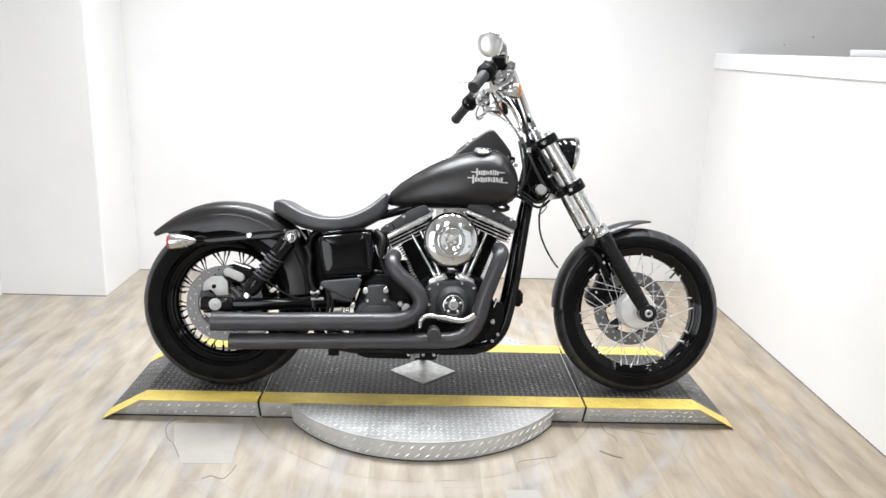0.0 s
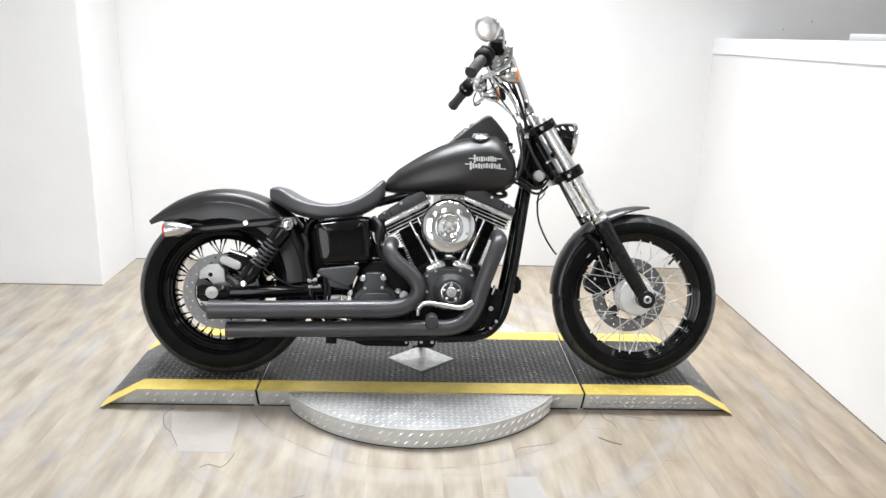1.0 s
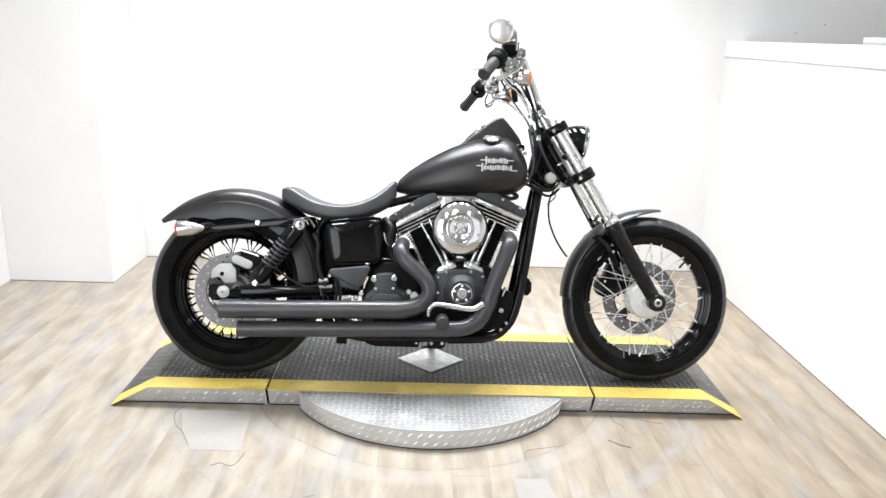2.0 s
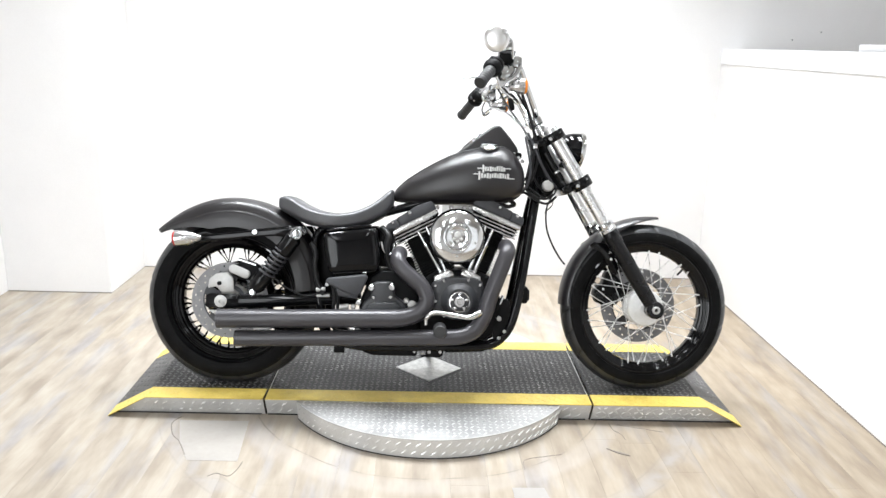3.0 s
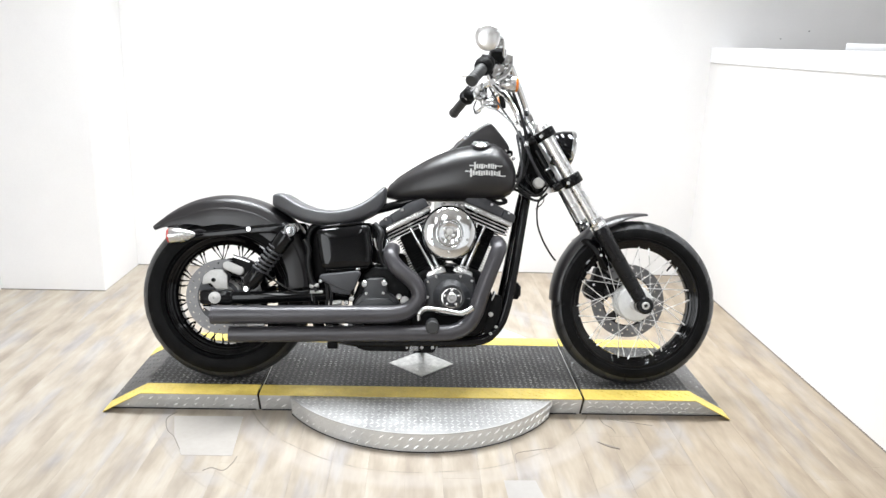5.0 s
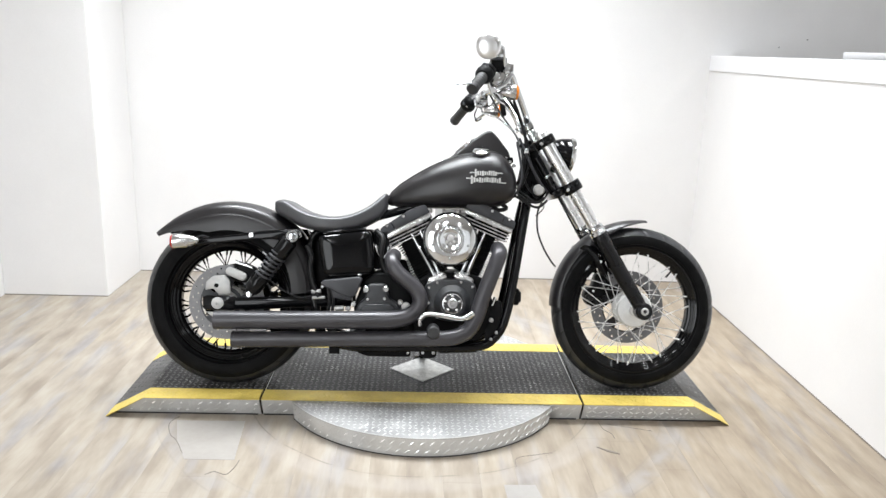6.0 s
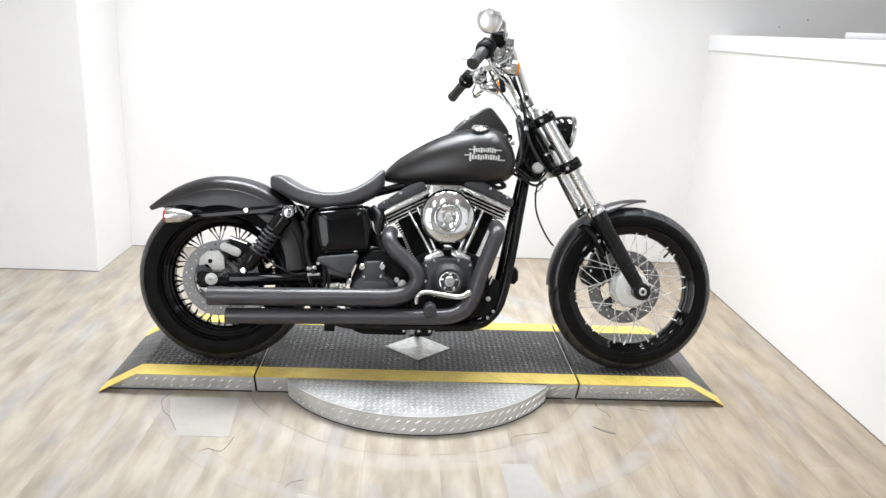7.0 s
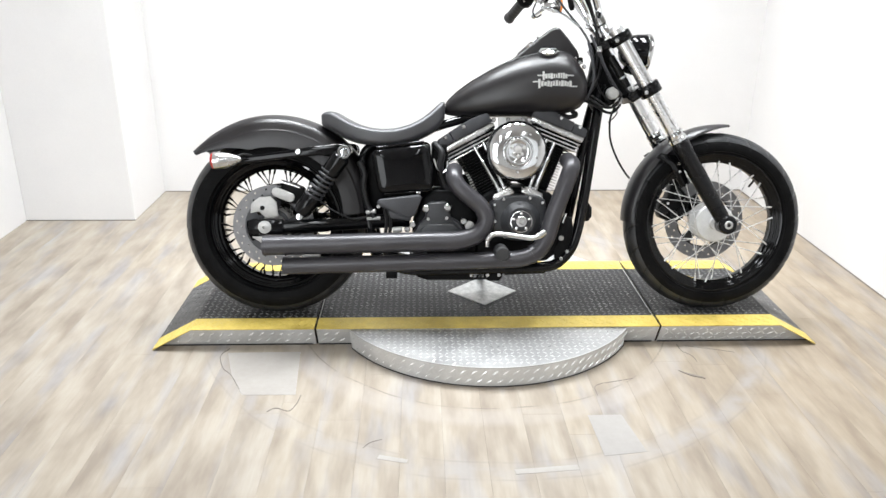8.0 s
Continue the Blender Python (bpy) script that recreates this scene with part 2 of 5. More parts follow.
# ---- the room ----
XL, XR, YB, YF, YW, TOP = -2.247, 1.642, 1.595, -7.5, -2.4, 3.2
XFAR = 4.2


def structure(name, bm, material, label, category):
    return tagged(mesh_ob(name, bm, material), label, category, kind="structure")


structure("wall_back", box(XL - 0.12, XFAR, YB, YB + 0.12, 0, TOP), WALL, "plain white painted wall behind the motorcycle", "wall")
structure("wall_left", box(XL - 0.12, XL, YW, YB, 0, TOP), WALL, "plain white painted side wall beside the pillar", "wall")
structure("wall_hall_left", box(XL - 0.12, XL, YF, YW, 0, TOP), HALL, "plain grey wall of the hall behind the camera", "wall")
structure("wall_front", box(XL - 0.12, XFAR, YF - 0.12, YF, 0, TOP), HALL, "plain grey wall closing the hall", "wall")
structure("wall_far", box(XFAR, XFAR + 0.12, YF - 0.12, YB + 0.12, 0, TOP), HALL, "plain grey wall beyond the half wall", "wall")
structure("ceiling", box(XL - 0.12, XFAR + 0.12, YF - 0.12, YB + 0.12, TOP, TOP + 0.1), CEIL, "plain grey ceiling", "ceiling")
structure("pillar", box(XL, -1.697, 1.09, YB, 0, TOP, 0.004), WALL, "square white painted pillar in the room's corner", "pillar")
structure("half_wall", box(XR, XR + 0.11, YW, YB, 0, 1.283), WALL, "white painted half wall with scuffs near the floor", "half wall")
structure("half_wall_cap", box(XR - 0.006, XR + 0.116, YW, YB, 1.283, 1.368, 0.004), CAP, "white gloss board capping the half wall", "trim")
SCREW = varied("dull_screw_metal", (0.16, 0.16, 0.16), (0.28, 0.28, 0.27), 60, (0.4, 0.6), 0.3)
cab = empty("storage_cabinet", pose(2.398, 0.711, 0, 0, 0, -30))
tagged(cab, "plain white cabinet standing behind the half wall", "cabinet")
part("body", box(-0.39, 0.5, -0.24, 0.3, 0, 1.37, 0.003), CAP, cab)
part("top_panel", box(-0.40, 0.51, -0.25, 0.31, 1.37, 1.403, 0.004), CAP, cab)
for k, (x, z, r) in enumerate(((2.03, 1.428, 0.004), (2.19, 1.475, 0.0045))):
    tagged(mesh_ob("wall_mark", lathe([(0, 0.0035), (r * 0.6, 0.003), (r, 0)], Matrix.Translation((x, YB, z)) @ Matrix.Rotation(radians(90), 4, "X"), 10), SCREW), "small grey screw hole in the white wall", "wall mark", "holes in the back wall")

# floor: a base sheet and separate planks on it
floor = structure("floor", box(XL - 0.12, XFAR + 0.12, YF - 0.12, YB + 0.12, -0.1, -0.004), FLOOR, "worn oak-look plank floor with rubbed rings", "floor")
rng = random.Random(4)
PLANK_W, PLANK_L = 0.1218, 0.914
YP = -4.2


def plank_mesh(length, width):
    b = box(0.0001, width - 0.0001, 0.0001, length - 0.0001, -0.004, 0, 0.0003, 1)
    me = bpy.data.meshes.new("plank")
    b.to_mesh(me)
    b.free()
    me.materials.append(FLOOR)
    return me


def lay_planks():
    whole = plank_mesh(PLANK_L, PLANK_W)
    cols = int((XR - XL) / PLANK_W) + 1
    for c in range(cols):
        x = XL + c * PLANK_W
        width = min(PLANK_W, XR - x)
        if width < 0.01:
            continue
        y = YP - rng.uniform(0, PLANK_L)
        while y < YB:
            a, b = max(y, YP), min(y + PLANK_L, YB)
            if b - a > 0.02:
                full = b - a > PLANK_L - 1e-4 and width > PLANK_W - 1e-4
                ob = new("plank", whole if full else plank_mesh(b - a, width))
                ob.location = (x, a, 0)
                ob.parent = floor
            y += PLANK_L


lay_planks()

# ---- the turntable platform ----
H = 0.08


def tread_bars(places, length, width, height, frame_of):
    """Raised lozenges of tread plate: each is a low ridge with pointed ends. places: (u, v, degrees)."""
    verts, faces = [], []
    for u, v, deg in places:
        c, s = math.cos(radians(deg)), math.sin(radians(deg))
        k = len(verts)
        for a, b, h in ((-length / 2, 0, 0), (0, -width / 2, 0), (length / 2, 0, 0), (0, width / 2, 0), (-length * 0.28, 0, height), (length * 0.28, 0, height)):
            verts.append(frame_of(u + a * c - b * s, v + a * s + b * c, h))
        faces += [(k, k + 1, k + 5, k + 4), (k + 1, k + 2, k + 5), (k + 2, k + 3, k + 4, k + 5), (k + 3, k, k + 4)]
    bm = bmesh.new()
    vs = [bm.verts.new(p) for p in verts]
    for f in faces:
        bm.faces.new([vs[i] for i in f])
    return bm


def herringbone(u0, u1, v0, v1, step, keep=lambda u, v: True, skew=45):
    out, j = [], 0
    v = v0 + step / 2
    while v < v1:
        u, i = u0 + step / 2, 0
        while u < u1:
            if keep(u, v):
                out.append((u, v, skew if (i + j) % 2 else -skew))
            u += step
            i += 1
        v += step
        j += 1
    return out


YT, YE, YI, ZL = 0.302, 0.262, 0.217, 0.077      # edge of the deck, foot of the skirt, inner edge of the yellow stripe, underside of the stripe


def module(name, label, x0, x1, slope):
    """One section of the platform from x0 to x1; slope: -1, 1 for a ramp that runs out on that side, 0 for the middle."""
    top = empty(name, pose(0, 0, 0))
    tagged(top, label, "platform", "sections of the turntable platform")
    tip = 1.170
    knee = 1.030
    if slope:
        xin = x0 if slope > 0 else x1
        xs = [xin, slope * knee, slope * tip]
        zs = [H, H, 0.004]
    else:
        xs, zs = [x0, x1], [H, H]
    def skin(pts_rows):
        b = bmesh.new()
        rows = [[b.verts.new(p) for p in row] for row in pts_rows]
        for r, s in zip(rows, rows[1:]):
            for k in range(len(r) - 1):
                b.faces.new((r[k], r[k + 1], s[k + 1], s[k]))
        return b
    deck = skin([[(x, y, z) for x, z in zip(xs, zs)] for y in (-YI, YI)])
    g = bmesh.ops.extrude_face_region(deck, geom=deck.faces[:])
    bmesh.ops.translate(deck, vec=(0, 0, -0.003), verts=[v for v in g["geom"] if isinstance(v, bmesh.types.BMVert)])
    part("deck", deck, MAT_BLACK, top, "black tread-plate deck worn grey", smooth=False)
    def height(x):
        if slope and abs(x) > knee:
            return H + (0.004 - H) * (abs(x) - knee) / (tip - knee)
        return H
    a, b = min(xs) + 0.004, max(xs) - 0.004
    keep = (lambda u, v: max(abs(u), abs(v)) > 0 and abs(u) + abs(v) > 0.142) if not slope else (lambda u, v: True)
    bars = tread_bars(herringbone(a, b, -YI + 0.003, YI - 0.003, 0.0215, keep), 0.0215, 0.0085, 0.0019, lambda u, v, h: (u, v, height(u) + h))
    part("deck_tread", bars, MAT_BAR, top, "raised tread pattern rubbed grey", smooth=False)["kind"] = "stuff"
    for s in (-1, 1):
        lip = skin([[(x, s * YI, z + 0.0008) for x, z in zip(xs, zs)], [(x, s * YT, z + 0.0008) for x, z in zip(xs, zs)]])
        g = bmesh.ops.extrude_face_region(lip, geom=lip.faces[:])
        bmesh.ops.translate(lip, vec=(0, 0, -0.003), verts=[v for v in g["geom"] if isinstance(v, bmesh.types.BMVert)])
        part("yellow_edge", lip, YELLOW, top, "worn yellow safety stripe", smooth=False)
        face = [(x, max(z - (H - ZL), 0.002)) for x, z in zip(xs, zs)]
        if slope:
            outline = [(xs[0], 0.0)] + face + [(xs[-1], 0.0)]
        else:
            outline = [(xs[0], 0.0)] + face + [(xs[-1], 0.0)]
        panel = slab(outline, s * (YE - 0.003), s * YE)
        for v in panel.verts:
            v.co.y += s * (YT - 0.001 - YE) * v.co.z / H
        part("side_panel", panel, PANEL, top, "aluminium tread-plate side with floor light in its colour", smooth=False)
        keep_y = lambda u, v: True
        places = herringbone(a, b, YI + 0.006, YT - 0.004, 0.0215, keep_y)
        part("edge_tread", tread_bars(places, 0.0245, 0.0085, 0.0015, lambda u, v, h: (u, s * v, height(u) + 0.0008 + h)), YELLOW, top, "raised tread under worn yellow paint", smooth=False)["kind"] = "stuff"
        # contact shade at the skirt's foot, drawn as a dark strip
        part("foot_strip", box(min(xs) + 0.002, max(xs) - 0.012, s * (YE + 0.0015) - 0.003, s * (YE + 0.0015) + 0.003, 0, 0.0045), GAP_DARK, top, "dark strip for the contact shade along the floor")
        if s < 0:
            places = []
            if slope > 0:
                places = [(u, zc, deg) for u, zc, deg in herringbone(a + 0.006, b, 0.004, 0.074, 0.0235, lambda u, v: height(u + 0.014) - (H - ZL) > v + 0.010, 40)]
            else:
                for row, zc in enumerate((0.022, 0.055)):
                    u = a + 0.012 + (0.017 if row else 0)
                    while u < b - 0.008:
                        if height(u + slope * 0.012) - (H - ZL) > zc + 0.011 and (slope or abs(u) > 0.50):
                            places.append((u, zc, 40))
                        u += 0.0345
            part("side_tread", tread_bars(places, 0.023 if slope > 0 else 0.031, 0.0078 if slope > 0 else 0.0086, 0.0028, lambda u, v, h: (u, -YE - (YT - YE) * v / H - h, v)), STEEL_BAR, top, "raised bars of the tread plate", smooth=False)["kind"] = "stuff"
    if not slope:
        part("centre_plate", slab([(0.131, 0), (0, 0.127), (-0.133, 0), (0, -0.127)], 0, 0.003), ALU, top, "bare aluminium diamond-shaped plate").matrix_basis = Matrix.Translation((0, 0, H + 0.001)) @ Matrix.Rotation(radians(90), 4, "X")
    return top


module("ramp", "low black tread-plate ramp with yellow edges", -1.170, -0.607, -1)
module("ramp", "low black tread-plate ramp with yellow edges", 0.609, 1.170, 1)
module("platform_deck", "black tread-plate platform middle with bare diamond plate", -0.599, 0.601, 0)
for x in (-0.603, 0.605):
    tagged(mesh_ob("joint_strip", box(x - 0.0035, x + 0.0035, -YE + 0.004, YE - 0.004, 0, 0.076), GAP_DARK), "dark gap between two platform sections", "joint", "gaps of the platform")

RD, ZD = 0.572, 0.0740
table = empty("turntable_disc", pose(0, 0, 0))
tagged(table, "round aluminium tread-plate turntable under the platform", "turntable")


def disc_cap(sign):
    """The part of the disc that shows in front of or behind the platform."""
    n, b = 48, bmesh.new()
    a0 = math.asin((YT + 0.001) / RD)
    pts = [(RD * math.cos(a0 + (math.pi - 2 * a0) * k / n), sign * RD * math.sin(a0 + (math.pi - 2 * a0) * k / n)) for k in range(n + 1)]
    return pts


for sign in (-1, 1):
    pts = disc_cap(sign)
    b = bmesh.new()
    f = b.faces.new([b.verts.new((x, y, ZD)) for x, y in pts])
    g = bmesh.ops.extrude_face_region(b, geom=[f])
    bmesh.ops.translate(b, vec=(0, 0, -0.003), verts=[v for v in g["geom"] if isinstance(v, bmesh.types.BMVert)])
    part("top_plate", b, STEEL, table, "scuffed bright tread-plate top", smooth=False)
    b = bmesh.new()
    lo = [b.verts.new((x * 0.985, y * 0.985, 0)) for x, y in pts]
    hi = [b.verts.new((x, y, ZD + 0.001)) for x, y in pts]
    for k in range(len(pts) - 1):
        b.faces.new((lo[k], lo[k + 1], hi[k + 1], hi[k]))
    g = bmesh.ops.extrude_face_region(b, geom=b.faces[:])
    for v in [v for v in g["geom"] if isinstance(v, bmesh.types.BMVert)]:
        v.co.x, v.co.y = v.co.x * 0.994, v.co.y * 0.994
    part("rim_band", b, PANEL, table, "tread-plate band round the rim")
    inside = lambda u, v: u * u + v * v < (RD - 0.014) ** 2
    lo_v, hi_v = (-RD, -YT) if sign < 0 else (YT, RD)
    part("top_tread", tread_bars(herringbone(-RD, RD, lo_v, hi_v, 0.0215, inside), 0.0215, 0.0056, 0.0015, lambda u, v, h: (u, v, ZD + h)), TOP_BAR, table, "raised bars of the tread plate", smooth=False)["kind"] = "stuff"
a0 = math.asin(YT / RD)
places, k = [], 0
arc = -math.pi + a0 + 0.02
while arc < -a0 - 0.02:
    places += [(arc * RD, 0.021, 40), ((arc + 0.030) * RD, 0.054, 40)]
    arc += 0.060
    k += 1
part("rim_tread", tread_bars(places, 0.028, 0.0062, 0.0026, lambda u, v, h: ((RD * (0.985 + 0.015 * v / ZD) + h) * math.cos(u / RD), (RD * (0.985 + 0.015 * v / ZD) + h) * math.sin(u / RD), v)), STEEL_BAR, table, "raised bars of the rim's tread plate", smooth=False)["kind"] = "stuff"

strip = [(RD * 0.985 * math.cos(-math.pi + a0 + (math.pi - 2 * a0) * k / 48), RD * 0.985 * math.sin(-math.pi + a0 + (math.pi - 2 * a0) * k / 48), 0.002) for k in range(49)]
# dark line standing in for the contact shadow under the rim
part("foot_strip", tube(strip, 0.0024, 6), GAP_DARK, table, "dark strip for the contact shade along the floor")

# ---- marks on the floor ----
TAPE = varied("clear_tape", (0.290, 0.270, 0.248), (0.350, 0.328, 0.304), 8, (0.28, 0.40), 0, 0.2, 60, 0.001)
TAPE_WHITE = varied("white_tape", (0.272, 0.256, 0.240), (0.318, 0.300, 0.284), 8, (0.30, 0.42), 0, 0.2, 60, 0.001)
SPLINTER = varied("torn_vinyl_edge", (0.12, 0.102, 0.088), (0.19, 0.165, 0.142), 30, (0.5, 0.7))


def floor_patch(name, label, outline, material, thick):
    b = bmesh.new()
    f = b.faces.new([b.verts.new((x, y, 0.0003)) for x, y in outline])
    g = bmesh.ops.extrude_face_region(b, geom=[f])
    bmesh.ops.translate(b, vec=(0, 0, thick), verts=[v for v in g["geom"] if isinstance(v, bmesh.types.BMVert)])
    return tagged(mesh_ob(name, b, material), label, "tape" if material != SPLINTER else "floor damage", "marks on the floor")


floor_patch("tape_patch", "pale worn tape patch stuck on the plank floor", [(-0.905, -0.322), (-0.655, -0.320), (-0.632, -0.598), (-0.800, -0.596), (-0.860, -0.470)], TAPE, 0.0006)
floor_patch("tape_patch", "white tape square stuck on the plank floor", [(0.263, -0.730), (0.366, -0.729), (0.393, -0.914), (0.270, -0.931)], TAPE_WHITE, 0.0006)
floor_patch("tape_patch", "narrow white tape strip on the plank floor", [(0.012, -0.985), (0.185, -0.968), (0.188, -0.990), (0.015, -1.006)], TAPE, 0.0006)
floor_patch("tape_patch", "narrow white tape strip on the plank floor", [(-0.355, -0.912), (-0.275, -0.935), (-0.280, -0.952), (-0.362, -0.930)], TAPE, 0.0006)
floor_patch("floor_chip", "dark torn sliver of vinyl plank", [(0.622, -0.476), (0.690, -0.518), (0.693, -0.526), (0.655, -0.510)], SPLINTER, 0.0022)


def crack(points, r):
    return tagged(mesh_ob("floor_crack", tube(smooth_path([(x, y, 0.0) for x, y in points], 6), r, 6), SPLINTER), "thin dark cut in the plank floor", "floor damage", "marks on the floor")


crack([(-0.905, -0.290), (-0.925, -0.345), (-0.895, -0.430), (-0.862, -0.470), (-0.815, -0.560)], 0.0016)
crack([(-0.705, -0.690), (-0.680, -0.672), (-0.640, -0.688), (-0.622, -0.650), (-0.615, -0.600)], 0.0016)
crack([(-0.402, -0.880), (-0.385, -0.855), (-0.352, -0.840)], 0.0013)
crack([(0.318, -0.620), (0.326, -0.560), (0.400, -0.535), (0.455, -0.520)], 0.0012)
crack([(0.672, -0.290), (0.678, -0.340), (0.700, -0.372), (0.705, -0.410)], 0.0012)
crack([(0.700, -0.300), (0.800, -0.330), (0.860, -0.350)], 0.0010)

for x in (-0.5975, 0.5985):
    tagged(mesh_ob("joint_edge", box(x - 0.0016, x + 0.0016, -YI, YI, H - 0.002, H + 0.0012, 0.0006, 1), ALU), "bright worn metal edge of the platform's gap", "joint", "edges of the platform")
# dark lines, 4 mm high, where walls and pillar meet the floor
structure("baseboard_1", box(XR - 0.003, XR, YW, YB, 0, 0.004), SPLINTER, "dark line along the half wall's foot", "trim")
structure("baseboard_2", box(XL, -1.697, 1.087, 1.090, 0, 0.004), SPLINTER, "thin dark line along the pillar's foot", "trim")
structure("baseboard_3", box(-1.697, XR, YB - 0.003, YB, 0, 0.004), SPLINTER, "thin dark line along the back wall's foot", "trim")

# ---- the motorcycle: x forward, y to its left, z up, before it leans on its stand ----
LEAN = 13.0
bike = empty("motorcycle", pose(0.026, -0.15, H, -LEAN))
tagged(bike, "matte black cruiser motorcycle with chrome engine parts, leaning on its stand", "motorcycle")

DENIM = varied("satin_black_paint", (0.0082, 0.0073, 0.0080), (0.0140, 0.0125, 0.0136), 10, (0.31, 0.38), 0, 0.06, 500, 0.0003, Specular_IOR_Level=0.48)
COVER = varied("semi_gloss_black_paint", (0.002, 0.002, 0.0024), (0.004, 0.004, 0.0045), 10, (0.03, 0.07), 0, 0.0, Specular_IOR_Level=0.22)
RIM = varied("black_rim_enamel", (0.0015, 0.0015, 0.0018), (0.003, 0.003, 0.0034), 10, (0.03, 0.06), 0, 0.0, Specular_IOR_Level=0.24)
SLIDER = varied("satin_black_fork_paint", (0.004, 0.004, 0.0046), (0.007, 0.007, 0.0080), 10, (0.24, 0.32), 0, 0.05, 500, 0.0003, Specular_IOR_Level=0.22)
GLOSS = varied("gloss_black_paint", (0.002, 0.002, 0.0024), (0.004, 0.004, 0.0045), 10, (0.04, 0.08), 0, 0.0, Specular_IOR_Level=0.22)
WRINKLE = varied("black_wrinkle_finish", (0.002, 0.002, 0.0022), (0.005, 0.005, 0.0054), 30, (0.42, 0.55), 0, 0.35, 700, 0.0006, Specular_IOR_Level=0.10)
SATIN = varied("dark_wrinkle_cover", (0.018, 0.0185, 0.0205), (0.031, 0.032, 0.035), 25, (0.36, 0.48), 0, 0.35, 700, 0.0005, Specular_IOR_Level=0.35)
GREY = varied("dark_grey_powder_coat", (0.032, 0.0327, 0.0365), (0.050, 0.051, 0.0566), 18, (0.42, 0.55), 0, 0.2, 600, 0.0004, Specular_IOR_Level=0.35)
CHROME = varied("chrome", (0.54, 0.55, 0.56), (0.62, 0.63, 0.64), 8, (0.04, 0.10), 1.0, 0.0)
SATIN_CHROME = varied("brushed_chrome", (0.70, 0.70, 0.705), (0.80, 0.80, 0.80), 12, (0.24, 0.34), 1.0, 0.0)
POLISH = varied("polished_aluminium", (0.46, 0.46, 0.46), (0.60, 0.60, 0.595), 25, (0.18, 0.3), 1.0, 0.06, 300)
CHROME_SOFT = varied("hand_polished_chrome", (0.60, 0.605, 0.61), (0.70, 0.705, 0.71), 9, (0.06, 0.11), 1.0, 0.0)
CAST = varied("cast_silver_metal", (0.36, 0.357, 0.35), (0.52, 0.515, 0.50), 40, (0.40, 0.52), 0.3, 0.2, 300)
HUB_METAL = varied("bright_hub_casting", (0.56, 0.56, 0.555), (0.70, 0.70, 0.69), 40, (0.32, 0.45), 0.3, 0.15, 300)
SPOKE = varied("stainless_spoke_wire", (0.66, 0.66, 0.66), (0.80, 0.80, 0.80), 30, (0.22, 0.34), 0.4, 0.0)
DISC = varied("ground_steel", (0.13, 0.13, 0.133), (0.21, 0.21, 0.215), 40, (0.40, 0.55), 0.35, 0.15, 400)
PIPE = varied("black_ceramic_coating", (0.0335, 0.0322, 0.0358), (0.0515, 0.0492, 0.0545), 8, (0.30, 0.40), 0.25, 0.1, 400, 0.0003)
VINYL = varied("black_seat_vinyl", (0.035, 0.0352, 0.0388), (0.053, 0.0535, 0.0590), 12, (0.42, 0.50), 0, 0.4, 420, 0.0006, Specular_IOR_Level=0.7)
HOSE = varied("black_cable_sleeve", (0.006, 0.006, 0.0065), (0.012, 0.012, 0.0125), 40, (0.4, 0.55), 0, 0.1, Specular_IOR_Level=0.25)
GRIP = varied("grip_rubber", (0.012, 0.012, 0.0125), (0.026, 0.026, 0.027), 50, (0.5, 0.65), 0, 0.3, 300)
AMBER = varied("amber_lens", (0.85, 0.22, 0.015), (0.95, 0.30, 0.03), 30, (0.12, 0.2), 0, 0.1, 200, Transmission_Weight=0.35)
RED = varied("red_lens", (0.60, 0.02, 0.02), (0.75, 0.04, 0.03), 30, (0.12, 0.2), 0, 0.1, 200, Transmission_Weight=0.3)
CLEAR = varied("clear_glass", (0.95, 0.95, 0.95), (0.98, 0.98, 0.98), 30, (0.02, 0.05), 0, 0.05, 120, Transmission_Weight=1.0)
SILVERING = varied("mirror_silvering", (0.93, 0.93, 0.93), (0.96, 0.96, 0.96), 5, (0.01, 0.02), 1.0, 0.0)
BADGE = varied("silver_badge_paint", (0.50, 0.50, 0.49), (0.62, 0.62, 0.61), 40, (0.3, 0.4), 0.35, 0.0)


